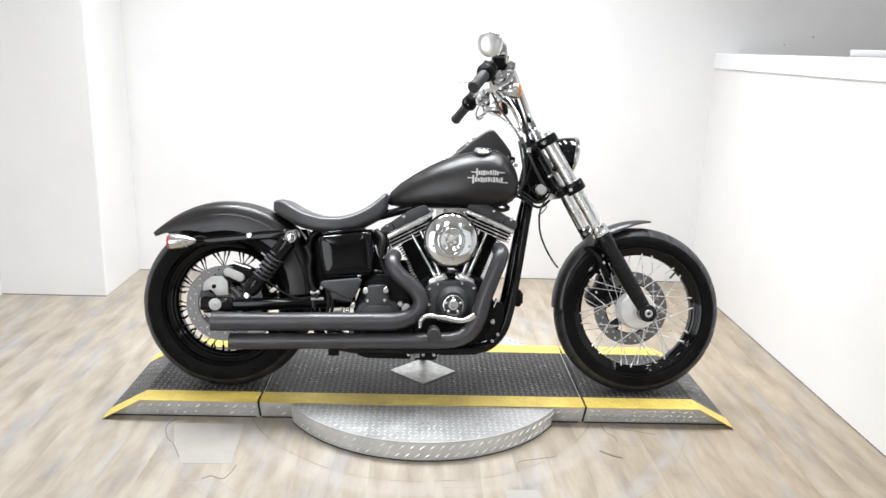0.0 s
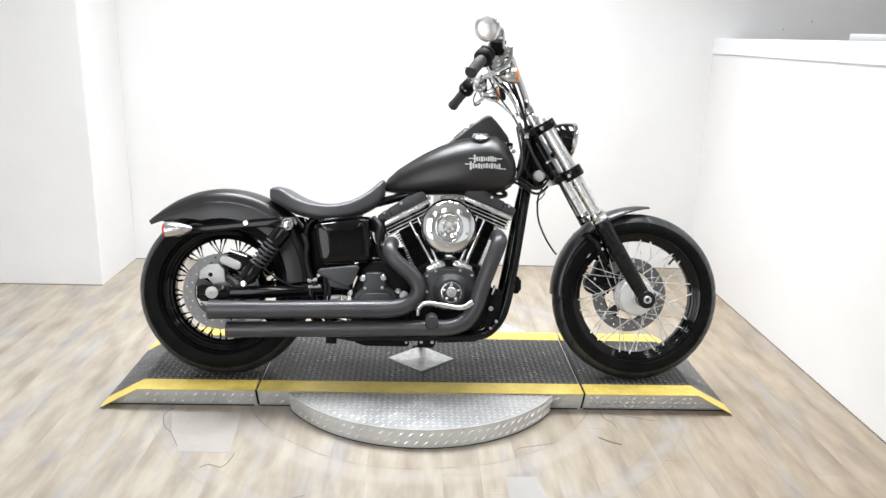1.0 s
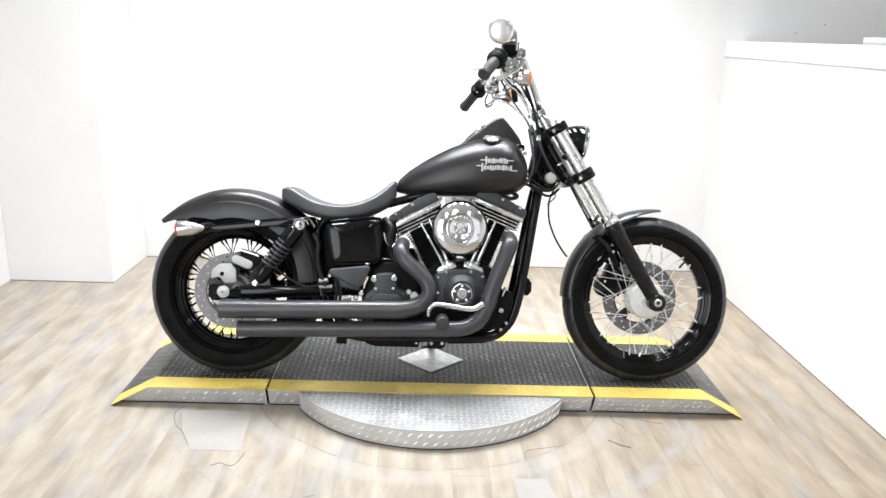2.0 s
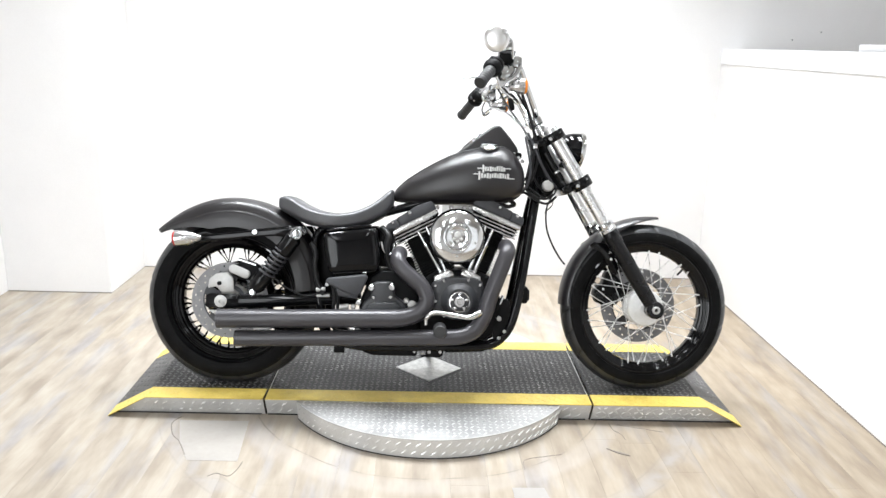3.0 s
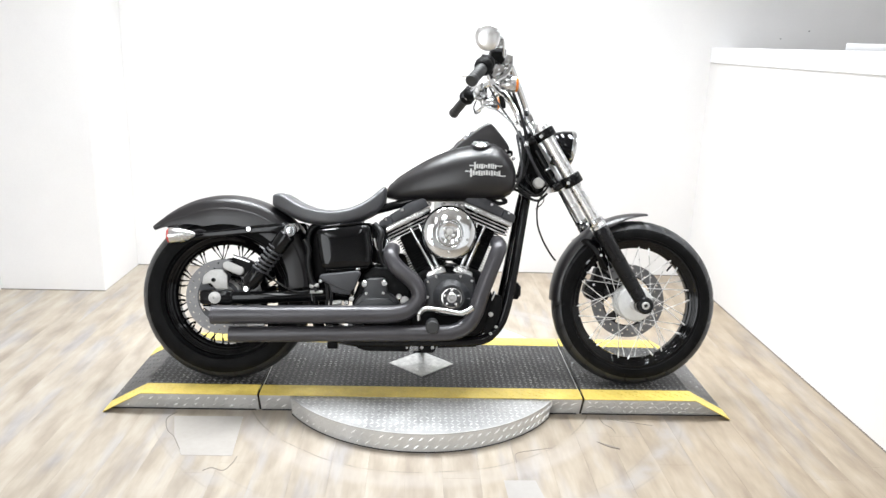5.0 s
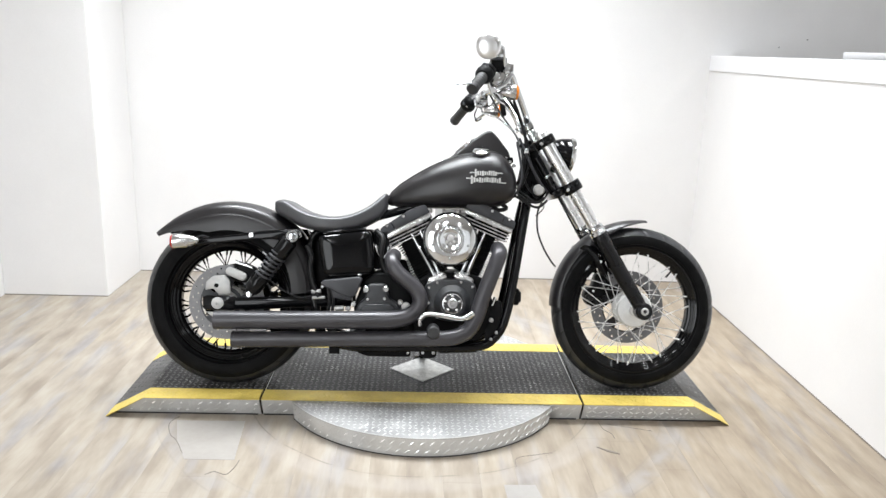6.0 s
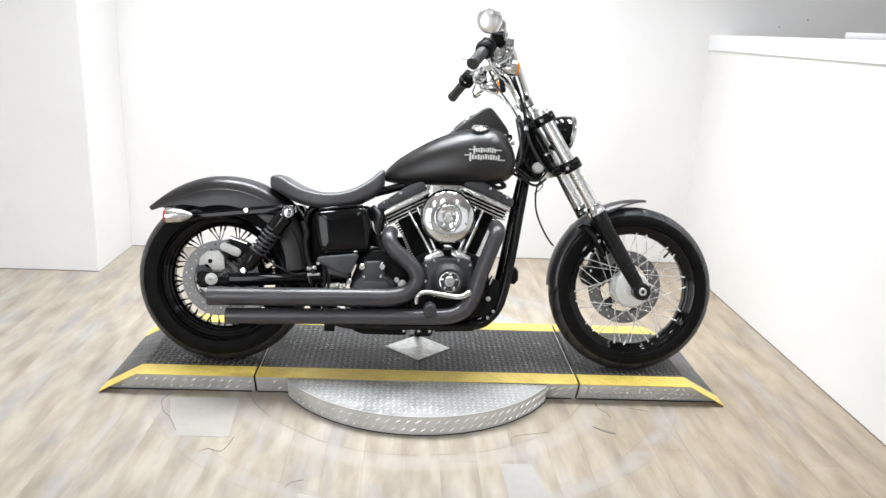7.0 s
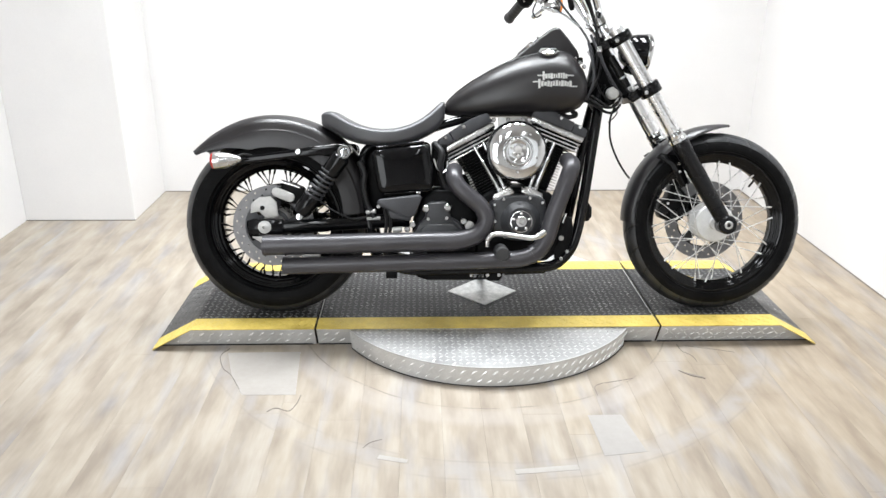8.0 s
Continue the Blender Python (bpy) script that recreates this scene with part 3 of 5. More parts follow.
def tyre_material():
    """Rubber with slanted grooves cut across the tread; round the wheel's own axle."""
    n = Nodes("tyre_rubber").set(Specular_IOR_Level=0.22)
    pos = n.add("ShaderNodeTexCoord").outputs["Object"]
    sep = n.add("ShaderNodeSeparateXYZ")
    n.link(pos, sep.inputs[0])
    ang = n.math("ARCTAN2", sep.outputs[2], sep.outputs[0])
    side = n.math("ABSOLUTE", sep.outputs[1])
    turn = n.math("ADD", n.math("MULTIPLY", ang, 22 / (2 * math.pi)), n.math("MULTIPLY", side, 9.0))
    saw = n.math("FRACT", n.math("ADD", turn, 40.0))
    cut = n.math("LESS_THAN", n.math("ABSOLUTE", n.math("SUBTRACT", saw, 0.5)), 0.05)
    rad = n.math("SQRT", n.math("ADD", n.math("MULTIPLY", sep.outputs[0], sep.outputs[0]), n.math("MULTIPLY", sep.outputs[2], sep.outputs[2])))
    tread = n.math("GREATER_THAN", rad, 0.289)
    shoulder = n.math("GREATER_THAN", rad, 0.278)
    groove = n.math("MULTIPLY", cut, shoulder)
    dust = n.noise(pos, 14.0, 5.0)
    grey = n.ramp(dust, (0.35, (0.0032, 0.0032, 0.0034)), (0.7, (0.0075, 0.0075, 0.0078)))
    # worn tread grey, with the sheen of the white wall put in
    worn = n.ramp(dust, (0.3, (0.015, 0.0155, 0.0172)), (0.7, (0.032, 0.0330, 0.0365)))
    col = n.mix(n.math("MULTIPLY", tread, 0.7), grey, worn)
    n.to("Base Color", n.mix(groove, col, (0.008, 0.008, 0.008)))
    n.to("Roughness", n.math("SUBTRACT", n.math("ADD", 0.40, n.math("MULTIPLY", dust, 0.28)), n.math("MULTIPLY", tread, 0.16)))
    n.to("Specular IOR Level", n.math("ADD", 0.06, n.math("MULTIPLY", tread, 0.42)))
    rings = n.math("SINE", n.math("MULTIPLY", rad, 900.0))
    h = n.math("SUBTRACT", n.math("MULTIPLY", rings, 0.12), groove)
    n.bump(h, 0.8, 0.002)
    return n.mat


RUBBER = tyre_material()


def bolt(x, y, z, r, parent, depth=0.008, material=None, name="bolt"):
    """A domed cap bolt on the right side."""
    return part(name, lathe([(r, 0), (r, depth * 0.6), (r * 0.75, depth), (r * 0.42, depth), (r * 0.38, depth * 0.65), (0, depth * 0.65)], side_axis(x, y, z), 14), material or POLISH, parent)


def ring_plate(r0, r1, thick, nseg, nring, keep):
    """A flat ring in the xz plane, as a polar grid from which the cells that keep() rejects are cut out."""
    b = bmesh.new()
    vs = [[b.verts.new(((r0 + (r1 - r0) * j / nring) * math.cos(2 * math.pi * i / nseg), 0, (r0 + (r1 - r0) * j / nring) * math.sin(2 * math.pi * i / nseg))) for i in range(nseg)] for j in range(nring + 1)]
    for j in range(nring):
        for i in range(nseg):
            if keep(i, j):
                b.faces.new((vs[j][i], vs[j][(i + 1) % nseg], vs[j + 1][(i + 1) % nseg], vs[j + 1][i]))
    loose = [v for v in b.verts if not v.link_faces]
    bmesh.ops.delete(b, geom=loose, context="VERTS")
    g = bmesh.ops.extrude_face_region(b, geom=b.faces[:])
    bmesh.ops.translate(b, vec=(0, thick, 0), verts=[v for v in g["geom"] if isinstance(v, bmesh.types.BMVert)])
    return b


def wheel(name, label, cx, cz, radius, half, bead, inner, spokes, disc_y, disc_r, flange, hub_material, spoke_material):
    """Rim with tyre, hub, laced spokes with nipples, and a brake disc."""
    flip = Matrix.Rotation(radians(90), 4, "X")
    hw = half * (0.72 if half < 0.06 else 0.62)
    # hub-facing side: rolled lip, three ridges down to the well; then back along the tyre's side
    down = []
    for k in range(31):
        t = k / 30
        down.append((bead - 0.001 + (inner - bead + 0.001) * (t ** 1.2) - (0.0026 if half < 0.06 else 0.0038) * math.sin(math.pi * 6 * t) * (1 - t * 0.5), -hw * (1.0 - 0.72 * t)))
    near = [(bead + 0.010, -hw - 0.004), (bead + 0.004, -hw - 0.0055), (bead, -hw - 0.003)] + down
    prof = near + [(r, -h) for r, h in reversed(near)] + [(bead + 0.006, hw - 0.004), (inner + 0.018, hw * 0.5), (inner + 0.007, hw * 0.25), (inner + 0.007, -hw * 0.25), (inner + 0.018, -hw * 0.5), (bead + 0.006, -hw + 0.004)]
    rim = part(name, lathe(prof, flip, 72, closed=True), RIM, bike, label)
    rim.location = (cx, 0, cz)
    # tyre: rounded tread, bulging walls
    crown = radius - bead
    pts = []
    for k in range(-10, 11):
        a = k / 10 * math.pi * 0.60
        pts.append((radius - crown * 0.62 + crown * 0.62 * math.cos(a), half * math.sin(a) / math.sin(math.pi * 0.5)))
    pts = [(bead + 0.003, -hw)] + [(bead + 0.014, -hw - 0.006)] + pts + [(bead + 0.014, hw + 0.006), (bead + 0.003, hw)]
    rubber = lathe(pts, flip, 308)
    for v in rubber.verts:
        r = math.hypot(v.co.x, v.co.z)
        saw = (math.atan2(v.co.z, v.co.x) * 22 / (2 * math.pi) + abs(v.co.y) * 9.0 + 40.0) % 1.0
        if r > 0.280 and abs(saw - 0.5) < 0.055:
            v.co.x, v.co.z = v.co.x * (1 - 0.0045 / r), v.co.z * (1 - 0.0045 / r)
    part("tyre", rubber, RUBBER, rim, "black tyre with slanted tread grooves")
    hub = [(0, -0.062), (0.022, -0.062), (0.024, -0.05), (flange - 0.005, -0.044), (flange, -0.038), (flange - 0.004, -0.030), (0.034, -0.022), (0.032, 0.022), (flange - 0.004, 0.030), (flange, 0.038), (flange - 0.005, 0.044), (0.024, 0.05), (0.022, 0.062), (0, 0.062)]
    part("hub", lathe(hub, flip, 40), hub_material, rim, "bright aluminium wheel hub")
    # spokes: two flanges, leading and trailing
    per = spokes // 4
    rs = inner + 0.0065
    for side in (-1, 1):
        for lead in (-1, 1):
            a = radians(58 if spoke_material == SPOKE else 60) * lead
            p = Vector((flange - 0.006, side * (0.037 if lead > 0 else 0.034), 0))
            q = Vector((rs * math.cos(a), side * 0.017, rs * math.sin(a)))
            b = tube([p, q], 0.0016 if spoke_material == SPOKE else 0.0019, 6)
            tube([q + (p - q).normalized() * (0.018 if spoke_material == SPOKE else 0.022), q], 0.0031 if spoke_material == SPOKE else 0.0040, 8, True, b)
            me = None
            for k in range(per):
                turn = 2 * math.pi * (k + (0.25 if side > 0 else 0.0) + (0.5 if lead > 0 else 0)) / per
                if me is None:
                    ob = part("spoke", b, spoke_material, rim)
                    me = ob.data
                else:
                    ob = new("spoke", me)
                    ob.parent = rim
                ob.rotation_euler = (0, -turn, 0)
    if disc_r:
        nseg = 120
        holes = lambda i, j: not (j in (2, 5) and (i + (3 if j == 5 else 0)) % 6 == 0)
        d = part("brake_disc", ring_plate(disc_r * 0.70, disc_r, 0.005, nseg, 8, holes), DISC, rim, "drilled steel brake disc", smooth=False)
        d.location = (0, disc_y, 0)
        spider = part("disc_carrier", ring_plate(0.042, disc_r * 0.72, 0.004, 60, 8, lambda i, j: j < 2 or j == 7 or (i % 12) < 4), DENIM if disc_y > 0 else GREY, rim, "disc carrier with open arms", smooth=False)
        spider.location = (0, disc_y + 0.0005, 0)
    return rim


FX, FZ, RX, RZ = 0.7925, 0.317, -0.771, 0.319
front = wheel("front_wheel", "black spoked front wheel", FX, FZ, 0.3195, 0.052, 0.240, 0.214, 40, 0.066, 0.146, 0.070, HUB_METAL, SPOKE)
rear = wheel("rear_wheel", "black spoked rear wheel", RX, RZ, 0.321, 0.077, 0.220, 0.190, 48, -0.088, 0.140, 0.060, CAST, GLOSS)
part("drive_pulley", lathe([(0.03, 0), (0.134, 0.004), (0.136, 0.008), (0.136, 0.030), (0.133, 0.034), (0.120, 0.030), (0.05, 0.018), (0.03, 0.018)], Matrix.Translation((0, 0.112, 0)) @ Matrix.Rotation(radians(90), 4, "X"), 60, closed=True), GLOSS, rear, "black belt pulley on the far side")
part("valve_stem", tube([(0.150, -0.006, 0.150), (0.128, -0.014, 0.128)], 0.004, 8), HOSE, front)

# ---- fork ----
TOPF, AXF = Vector((0.397, 0, 0.974)), Vector((0.803, 0, 0.320))
DIRF = (AXF - TOPF).normalized()


def fork_at(s, y=0.0):
    """A place on the fork, s metres down from its top."""
    return TOPF + DIRF * s + Vector((0, y, 0))


LENF = (AXF - TOPF).length
for y in (-0.115, 0.115):
    leg = part("fork_tube", lathe([(0, -0.018), (0.016, -0.018), (0.020, -0.010), (0.0245, -0.006), (0.0245, 0.46), (0, 0.46)], along(fork_at(0, y), fork_at(1, y)), 24), SATIN_CHROME, bike, "chrome upper fork tube")
    slider = part("fork_slider", lathe([(0, 0.425), (0.027, 0.425), (0.031, 0.432), (0.031, 0.46), (0.0295, 0.48), (0.029, 0.62), (0.026, LENF - 0.03), (0.024, LENF + 0.012), (0.014, LENF + 0.024), (0, LENF + 0.026)], along(fork_at(0, y), fork_at(1, y)), 24), SLIDER, bike, "satin black fork slider")
    part("collar", lathe([(0.0255, 0.395), (0.031, 0.397), (0.032, 0.407), (0.030, 0.410), (0.030, 0.418), (0.0325, 0.421), (0.0325, 0.431), (0.0255, 0.433)], along(fork_at(0, y), fork_at(1, y)), 24, closed=True), CHROME, slider, "chrome fork collar")
    s = -1 if y < 0 else 1
    part("axle_boss", lathe([(0, 0), (0.030, 0), (0.033, 0.006), (0.033, 0.046), (0.028, 0.052), (0, 0.052)], Matrix.Translation((AXF.x, y - s * 0.026, AXF.z)) @ Matrix.Rotation(radians(90 * -s), 4, "X"), 24), SLIDER, slider)
axle = part("axle_nut", lathe([(0.0145, 0), (0.0145, 0.004), (0.0125, 0.006), (0.0075, 0.006), (0.0070, 0.000)], side_axis(AXF.x, -0.141, AXF.z), 24), CAST, bike, "hollow steel front axle end")
# dark disc in place of the shade inside the hollow axle
part("axle_bore", lathe([(0.0072, 0.0015), (0, 0.0015)], side_axis(AXF.x, -0.141, AXF.z), 20), GAP_DARK, axle)


def clamp(name, s, thick, depth, label):
    """A yoke that grips both fork tubes."""
    b = bmesh.new()
    for y in (-0.115, 0.115):
        lathe([(0, -thick / 2), (0.036, -thick / 2), (0.039, -thick / 2 + 0.004), (0.039, thick / 2 - 0.004), (0.036, thick / 2), (0, thick / 2)], along(fork_at(s, y), fork_at(s + 1, y)), 24, b)
    bridge = box(-depth / 2, depth / 2, -0.11, 0.11, -thick * 0.4, thick * 0.4, 0.006)
    ang = math.atan2(DIRF.x, -DIRF.z)
    bmesh.ops.transform(bridge, matrix=Matrix.Translation(fork_at(s) + Vector((-0.03, 0, -0.012))) @ Matrix.Rotation(-ang, 4, "Y"), verts=bridge.verts)
    join(b, bridge)
    ob = part(name, b, GLOSS, bike, label)
    p = fork_at(s, -0.115) + Vector((-0.020, -0.032, -0.012))
    bolt(p.x, p.y, p.z, 0.008, ob)
    return ob


clamp("upper_clamp", 0.028, 0.034, 0.07, "gloss black upper fork clamp")
clamp("lower_clamp", 0.226, 0.040, 0.08, "gloss black lower fork clamp")
part("steering_head", tube([(0.352, 0, 0.958), (0.452, 0, 0.768)], 0.030, 20), WRINKLE, bike)
part("neck_gusset", slab([(0.325, 0.80), (0.345, 0.90), (0.365, 0.935), (0.385, 0.935), (0.455, 0.80), (0.42, 0.735), (0.35, 0.715), (0.33, 0.75)], -0.026, 0.026, 0.008), WRINKLE, bike)
part("ignition_switch", lathe([(0, 0), (0.019, 0), (0.021, 0.006), (0.021, 0.028), (0.017, 0.034), (0.008, 0.036), (0, 0.034)], side_axis(0.398, -0.066, 0.771), 24), CAST, bike, "bright round ignition switch")
part("switch_body", lathe([(0, 0), (0.026, 0), (0.026, 0.04), (0, 0.04)], side_axis(0.398, -0.026, 0.771), 20), WRINKLE, bike)
for k in range(3):
    bolt(0.272 + 0.016 * k, -0.052, 0.890 - 0.014 * k, 0.007, bike, 0.01)
# tank mount lugs and small pieces in front of the tank
part("tank_mount", box(0.250, 0.302, -0.05, 0.05, 0.872, 0.895, 0.006), WRINKLE, bike)

# headlight
HD = Vector((1, 0, -0.13)).normalized()
HL = Vector((0.527, 0, 0.913))
hl_m = along(HL, HL + HD) @ Matrix.Scale(0.93, 4)
lamp_body = part("headlight", lathe([(0, -0.098), (0.020, -0.096), (0.040, -0.086), (0.056, -0.066), (0.065, -0.040), (0.069, -0.012), (0.0695, 0.0)], hl_m, 40), GLOSS, bike, "gloss black headlight bucket")
part("trim_ring", lathe([(0.0695, -0.004), (0.0735, -0.002), (0.0740, 0.006), (0.070, 0.014), (0.064, 0.016), (0.064, 0.010), (0.068, 0.004)], hl_m, 40, closed=True), CHROME, lamp_body, "chrome headlight ring")
part("reflector", lathe([(0, -0.045), (0.03, -0.036), (0.05, -0.016), (0.063, 0.006)], hl_m, 32), CHROME, lamp_body)
part("lens", lathe([(0.0645, 0.010), (0.05, 0.020), (0.03, 0.026), (0, 0.028)], hl_m, 32), CLEAR, lamp_body, "clear headlight lens").visible_shadow = False
part("headlight_bracket", tube(rounded_path([(0.455, 0, 0.86), (0.50, 0, 0.845), (0.525, 0, 0.85)], 0.02), 0.011, 10), GLOSS, lamp_body)


def ribbon(spine, section, closed_ends=True, bm=None):
    """A skin whose cross-section (offset out, y) runs along spine points given as (place, outward)."""
    rings = []
    for p, out in spine:
        rings.append([Vector((p[0] + out[0] * o, y, p[1] + out[1] * o)) for o, y in section(len(rings))])
    return loft(rings, bm, closed_ends)


def fender(name, label, cx, cz, r_of, a0, a1, steps, half, skirt, thick, crease, taper=None, ridge=False, rounded=0.0):
    """A mudguard bent round a wheel, with a crowned top, a crease on each shoulder and rolled lower edges."""
    spine = []
    for k in range(steps + 1):
        t = k / steps
        a = radians(a0 + (a1 - a0) * t)
        r = r_of(t)
        spine.append(((cx + r * math.cos(a), cz + r * math.sin(a)), (math.cos(a), math.sin(a))))

    def section(i):
        t = i / steps
        w = half * (taper(t) if taper else 1.0)
        sk = skirt(t)
        f = min(1.0, sk / 0.060)
        outer = [(-sk, -w), (-sk * 0.5 - 0.020 * f, -w * 1.008), (-0.040 * f, -w * 1.0), (-0.030 * f, -w * 0.985), (-0.022 * f, -w * 0.955), (-crease * f, -w * 0.91), (-crease * 1.15 * f, -w * 0.87), (-crease * 0.62 * f, -w * 0.74), (-0.004, -w * 0.5), (0, -w * 0.2), (0, w * 0.2), (-0.004, w * 0.5), (-crease * 0.62 * f, w * 0.74), (-crease * 1.15 * f, w * 0.87), (-crease * f, w * 0.91), (-0.022 * f, w * 0.955), (-0.030 * f, w * 0.985), (-0.040 * f, w * 1.0), (-sk * 0.5 - 0.020 * f, w * 1.008), (-sk, w)]
        if ridge:
            half_line = [(0, 0.2), (-0.003, 0.42), (-0.010, 0.58), (-0.0185, 0.67), (-0.0195, 0.71), (-0.0165, 0.755), (-0.0165, 0.79), (-0.021, 0.84), (-0.031, 0.895), (-0.045, 0.94), (-0.050, 0.952), (-0.052, 0.972), (-0.055, 0.985)]
            g = min(1.0, sk / 0.085)
            outer = [(-sk, -w), (-sk * 0.6 - 0.022 * g, -w * 0.995)] + [(o * g, -w * y) for o, y in reversed(half_line)] + [(o * g, w * y) for o, y in half_line] + [(-sk * 0.6 - 0.022 * g, w * 0.995), (-sk, w)]
        if rounded:
            deep = rounded * min(1.0, sk / 0.030)
            outer = [(-deep * (1 - math.cos(radians(8.6 * k))), w * math.sin(radians(8.6 * k)) / math.sin(radians(86))) for k in range(-10, 11)]
        inner = [(o - thick if abs(y) < w * 0.9 else o, y * (1 - thick / w) if abs(y) >= w * 0.9 else y) for o, y in reversed(outer)]
        return outer + inner

    return part(name, ribbon(spine, section), DENIM, bike, label)


fender("front_fender", "satin black front mudguard", FX, FZ, lambda t: 0.328 + 0.024 * t, 179, 82.5, 40, 0.060, lambda t: 0.036 if t < 0.66 else 0.036 - 0.027 * (t - 0.66) / 0.34, 0.003, 0.010, lambda t: 1.0 if t < 0.72 else 1.0 - 0.62 * ((t - 0.72) / 0.28) ** 2, rounded=0.034)
fender("rear_fender", "satin black rear mudguard with creased shoulders", RX, RZ, lambda t: 0.377 + 0.004 * math.sin(math.pi * t) - 0.022 * max(0, t - 0.7) / 0.3, 136.5, 8, 56, 0.104, lambda t: 0.026 + 0.084 * min(1, t / 0.24), 0.003, 0.014, lambda t: 0.86 + 0.14 * min(1, t / 0.3), True)

for y in (-0.080, 0.074):
    brace = part("fender_bracket", slab([(0.560, 0.552), (0.578, 0.566), (0.622, 0.560), (0.650, 0.530), (0.676, 0.470), (0.668, 0.448), (0.648, 0.452), (0.630, 0.488), (0.612, 0.520), (0.590, 0.538)], y, y + 0.007, 0.002), GLOSS, bike)
    if y < 0:
        for x, z in ((0.639, 0.528), (0.644, 0.503)):
            bolt(x, y, z, 0.0068, brace, 0.006)

# front brake on the far side
cal = part("front_caliper", slab([(0.661, 0.450), (0.690, 0.444), (0.724, 0.408), (0.729, 0.372), (0.706, 0.318), (0.660, 0.312), (0.624, 0.326), (0.612, 0.360), (0.622, 0.386), (0.646, 0.396)], 0.045, 0.112, 0.010, 3), WRINKLE, bike, "black four-piston front brake caliper")
for x, z, r in ((0.633, 0.354, 0.017), (0.668, 0.338, 0.017), (0.697, 0.352, 0.013), (0.684, 0.412, 0.014)):
    part("piston_cap", lathe([(r, 0), (r, 0.006), (r * 0.82, 0.010), (r * 0.55, 0.010), (r * 0.5, 0.007), (0, 0.007)], side_axis(x, 0.046, z), 18), SLIDER, cal)
for x, z in ((0.706, 0.392), (0.648, 0.380), (0.712, 0.338)):
    bolt(x, 0.046, z, 0.006, cal, 0.006)
part("caliper_bracket", slab([(0.655, 0.470), (0.690, 0.478), (0.735, 0.455), (0.765, 0.37), (0.745, 0.345), (0.715, 0.37), (0.690, 0.44)], 0.094, 0.106, 0.003), WRINKLE, cal)
part("brake_line", tube(smooth_path([(0.628, 0.070, 0.392), (0.612, 0.075, 0.415), (0.622, 0.085, 0.452), (0.655, 0.095, 0.490)]), 0.004, 8), HOSE, cal)

# ---- frame ----
for s in (-1, 1):
    part("frame_cradle", tube(rounded_path([(0.375, s * 0.020, 0.80), (0.352, s * 0.062, 0.70), (0.314, s * 0.090, 0.46), (0.288, s * 0.104, 0.310), (0.264, s * 0.108, 0.232), (0.212, s * 0.110, 0.178), (0.150, s * 0.110, 0.170), (-0.30, s * 0.112, 0.160), (-0.42, s * 0.112, 0.20), (-0.44, s * 0.108, 0.34)], 0.06), 0.0185, 14), GLOSS, bike, "gloss black frame tube")
    part("rear_frame_tube", tube(rounded_path([(-0.435, s * 0.105, 0.32), (-0.455, s * 0.108, 0.46), (-0.462, s * 0.105, 0.585), (-0.36, s * 0.08, 0.612), (-0.18, s * 0.045, 0.665), (0.30, s * 0.03, 0.80)], 0.07), 0.015, 14), GLOSS, bike)
    sw = part("swingarm", loft([[Vector((x, s * (yc + hw * cy), z + hz * cz2)) for cy, cz2 in ((-1, -0.7), (-0.7, -1), (0.7, -1), (1, -0.7), (1, 0.7), (0.7, 1), (-0.7, 1), (-1, 0.7))] for x, yc, z, hw, hz in ((-0.735, 0.118, 0.316, 0.013, 0.022), (-0.66, 0.118, 0.320, 0.013, 0.024), (-0.52, 0.112, 0.327, 0.017, 0.021), (-0.40, 0.105, 0.336, 0.018, 0.024), (-0.30, 0.100, 0.345, 0.02, 0.030))]), GLOSS, bike, "gloss black swingarm")
    part("axle_block", slab([(-0.848, 0.300), (-0.848, 0.340), (-0.838, 0.346), (-0.735, 0.344), (-0.730, 0.338), (-0.730, 0.298), (-0.738, 0.292), (-0.838, 0.294)], s * 0.105, s * 0.136, 0.003), GLOSS, sw)
part("rear_axle_nut", lathe([(0, 0), (0.021, 0), (0.022, 0.003), (0.022, 0.007), (0.0135, 0.008), (0.0135, 0.014), (0.0055, 0.015), (0.005, 0.006), (0, 0.006)], side_axis(-0.792, -0.136, 0.320), 22), CAST, bike, "chrome rear axle nut")

# strut along the rear mudguard, with bolts
for s in (-1, 1):
    st = part("fender_strut", slab([(-0.905, 0.540), (-0.893, 0.554), (-0.70, 0.580), (-0.62, 0.592), (-0.545, 0.600), (-0.500, 0.598), (-0.490, 0.570), (-0.515, 0.550), (-0.60, 0.562), (-0.70, 0.553), (-0.89, 0.528), (-0.902, 0.532)], s * 0.109, s * 0.140, 0.006, 3), GLOSS, bike, "gloss black mudguard strut")
    if s < 0:
        bolt(-0.672, -0.140, 0.574, 0.011, st, 0.010)

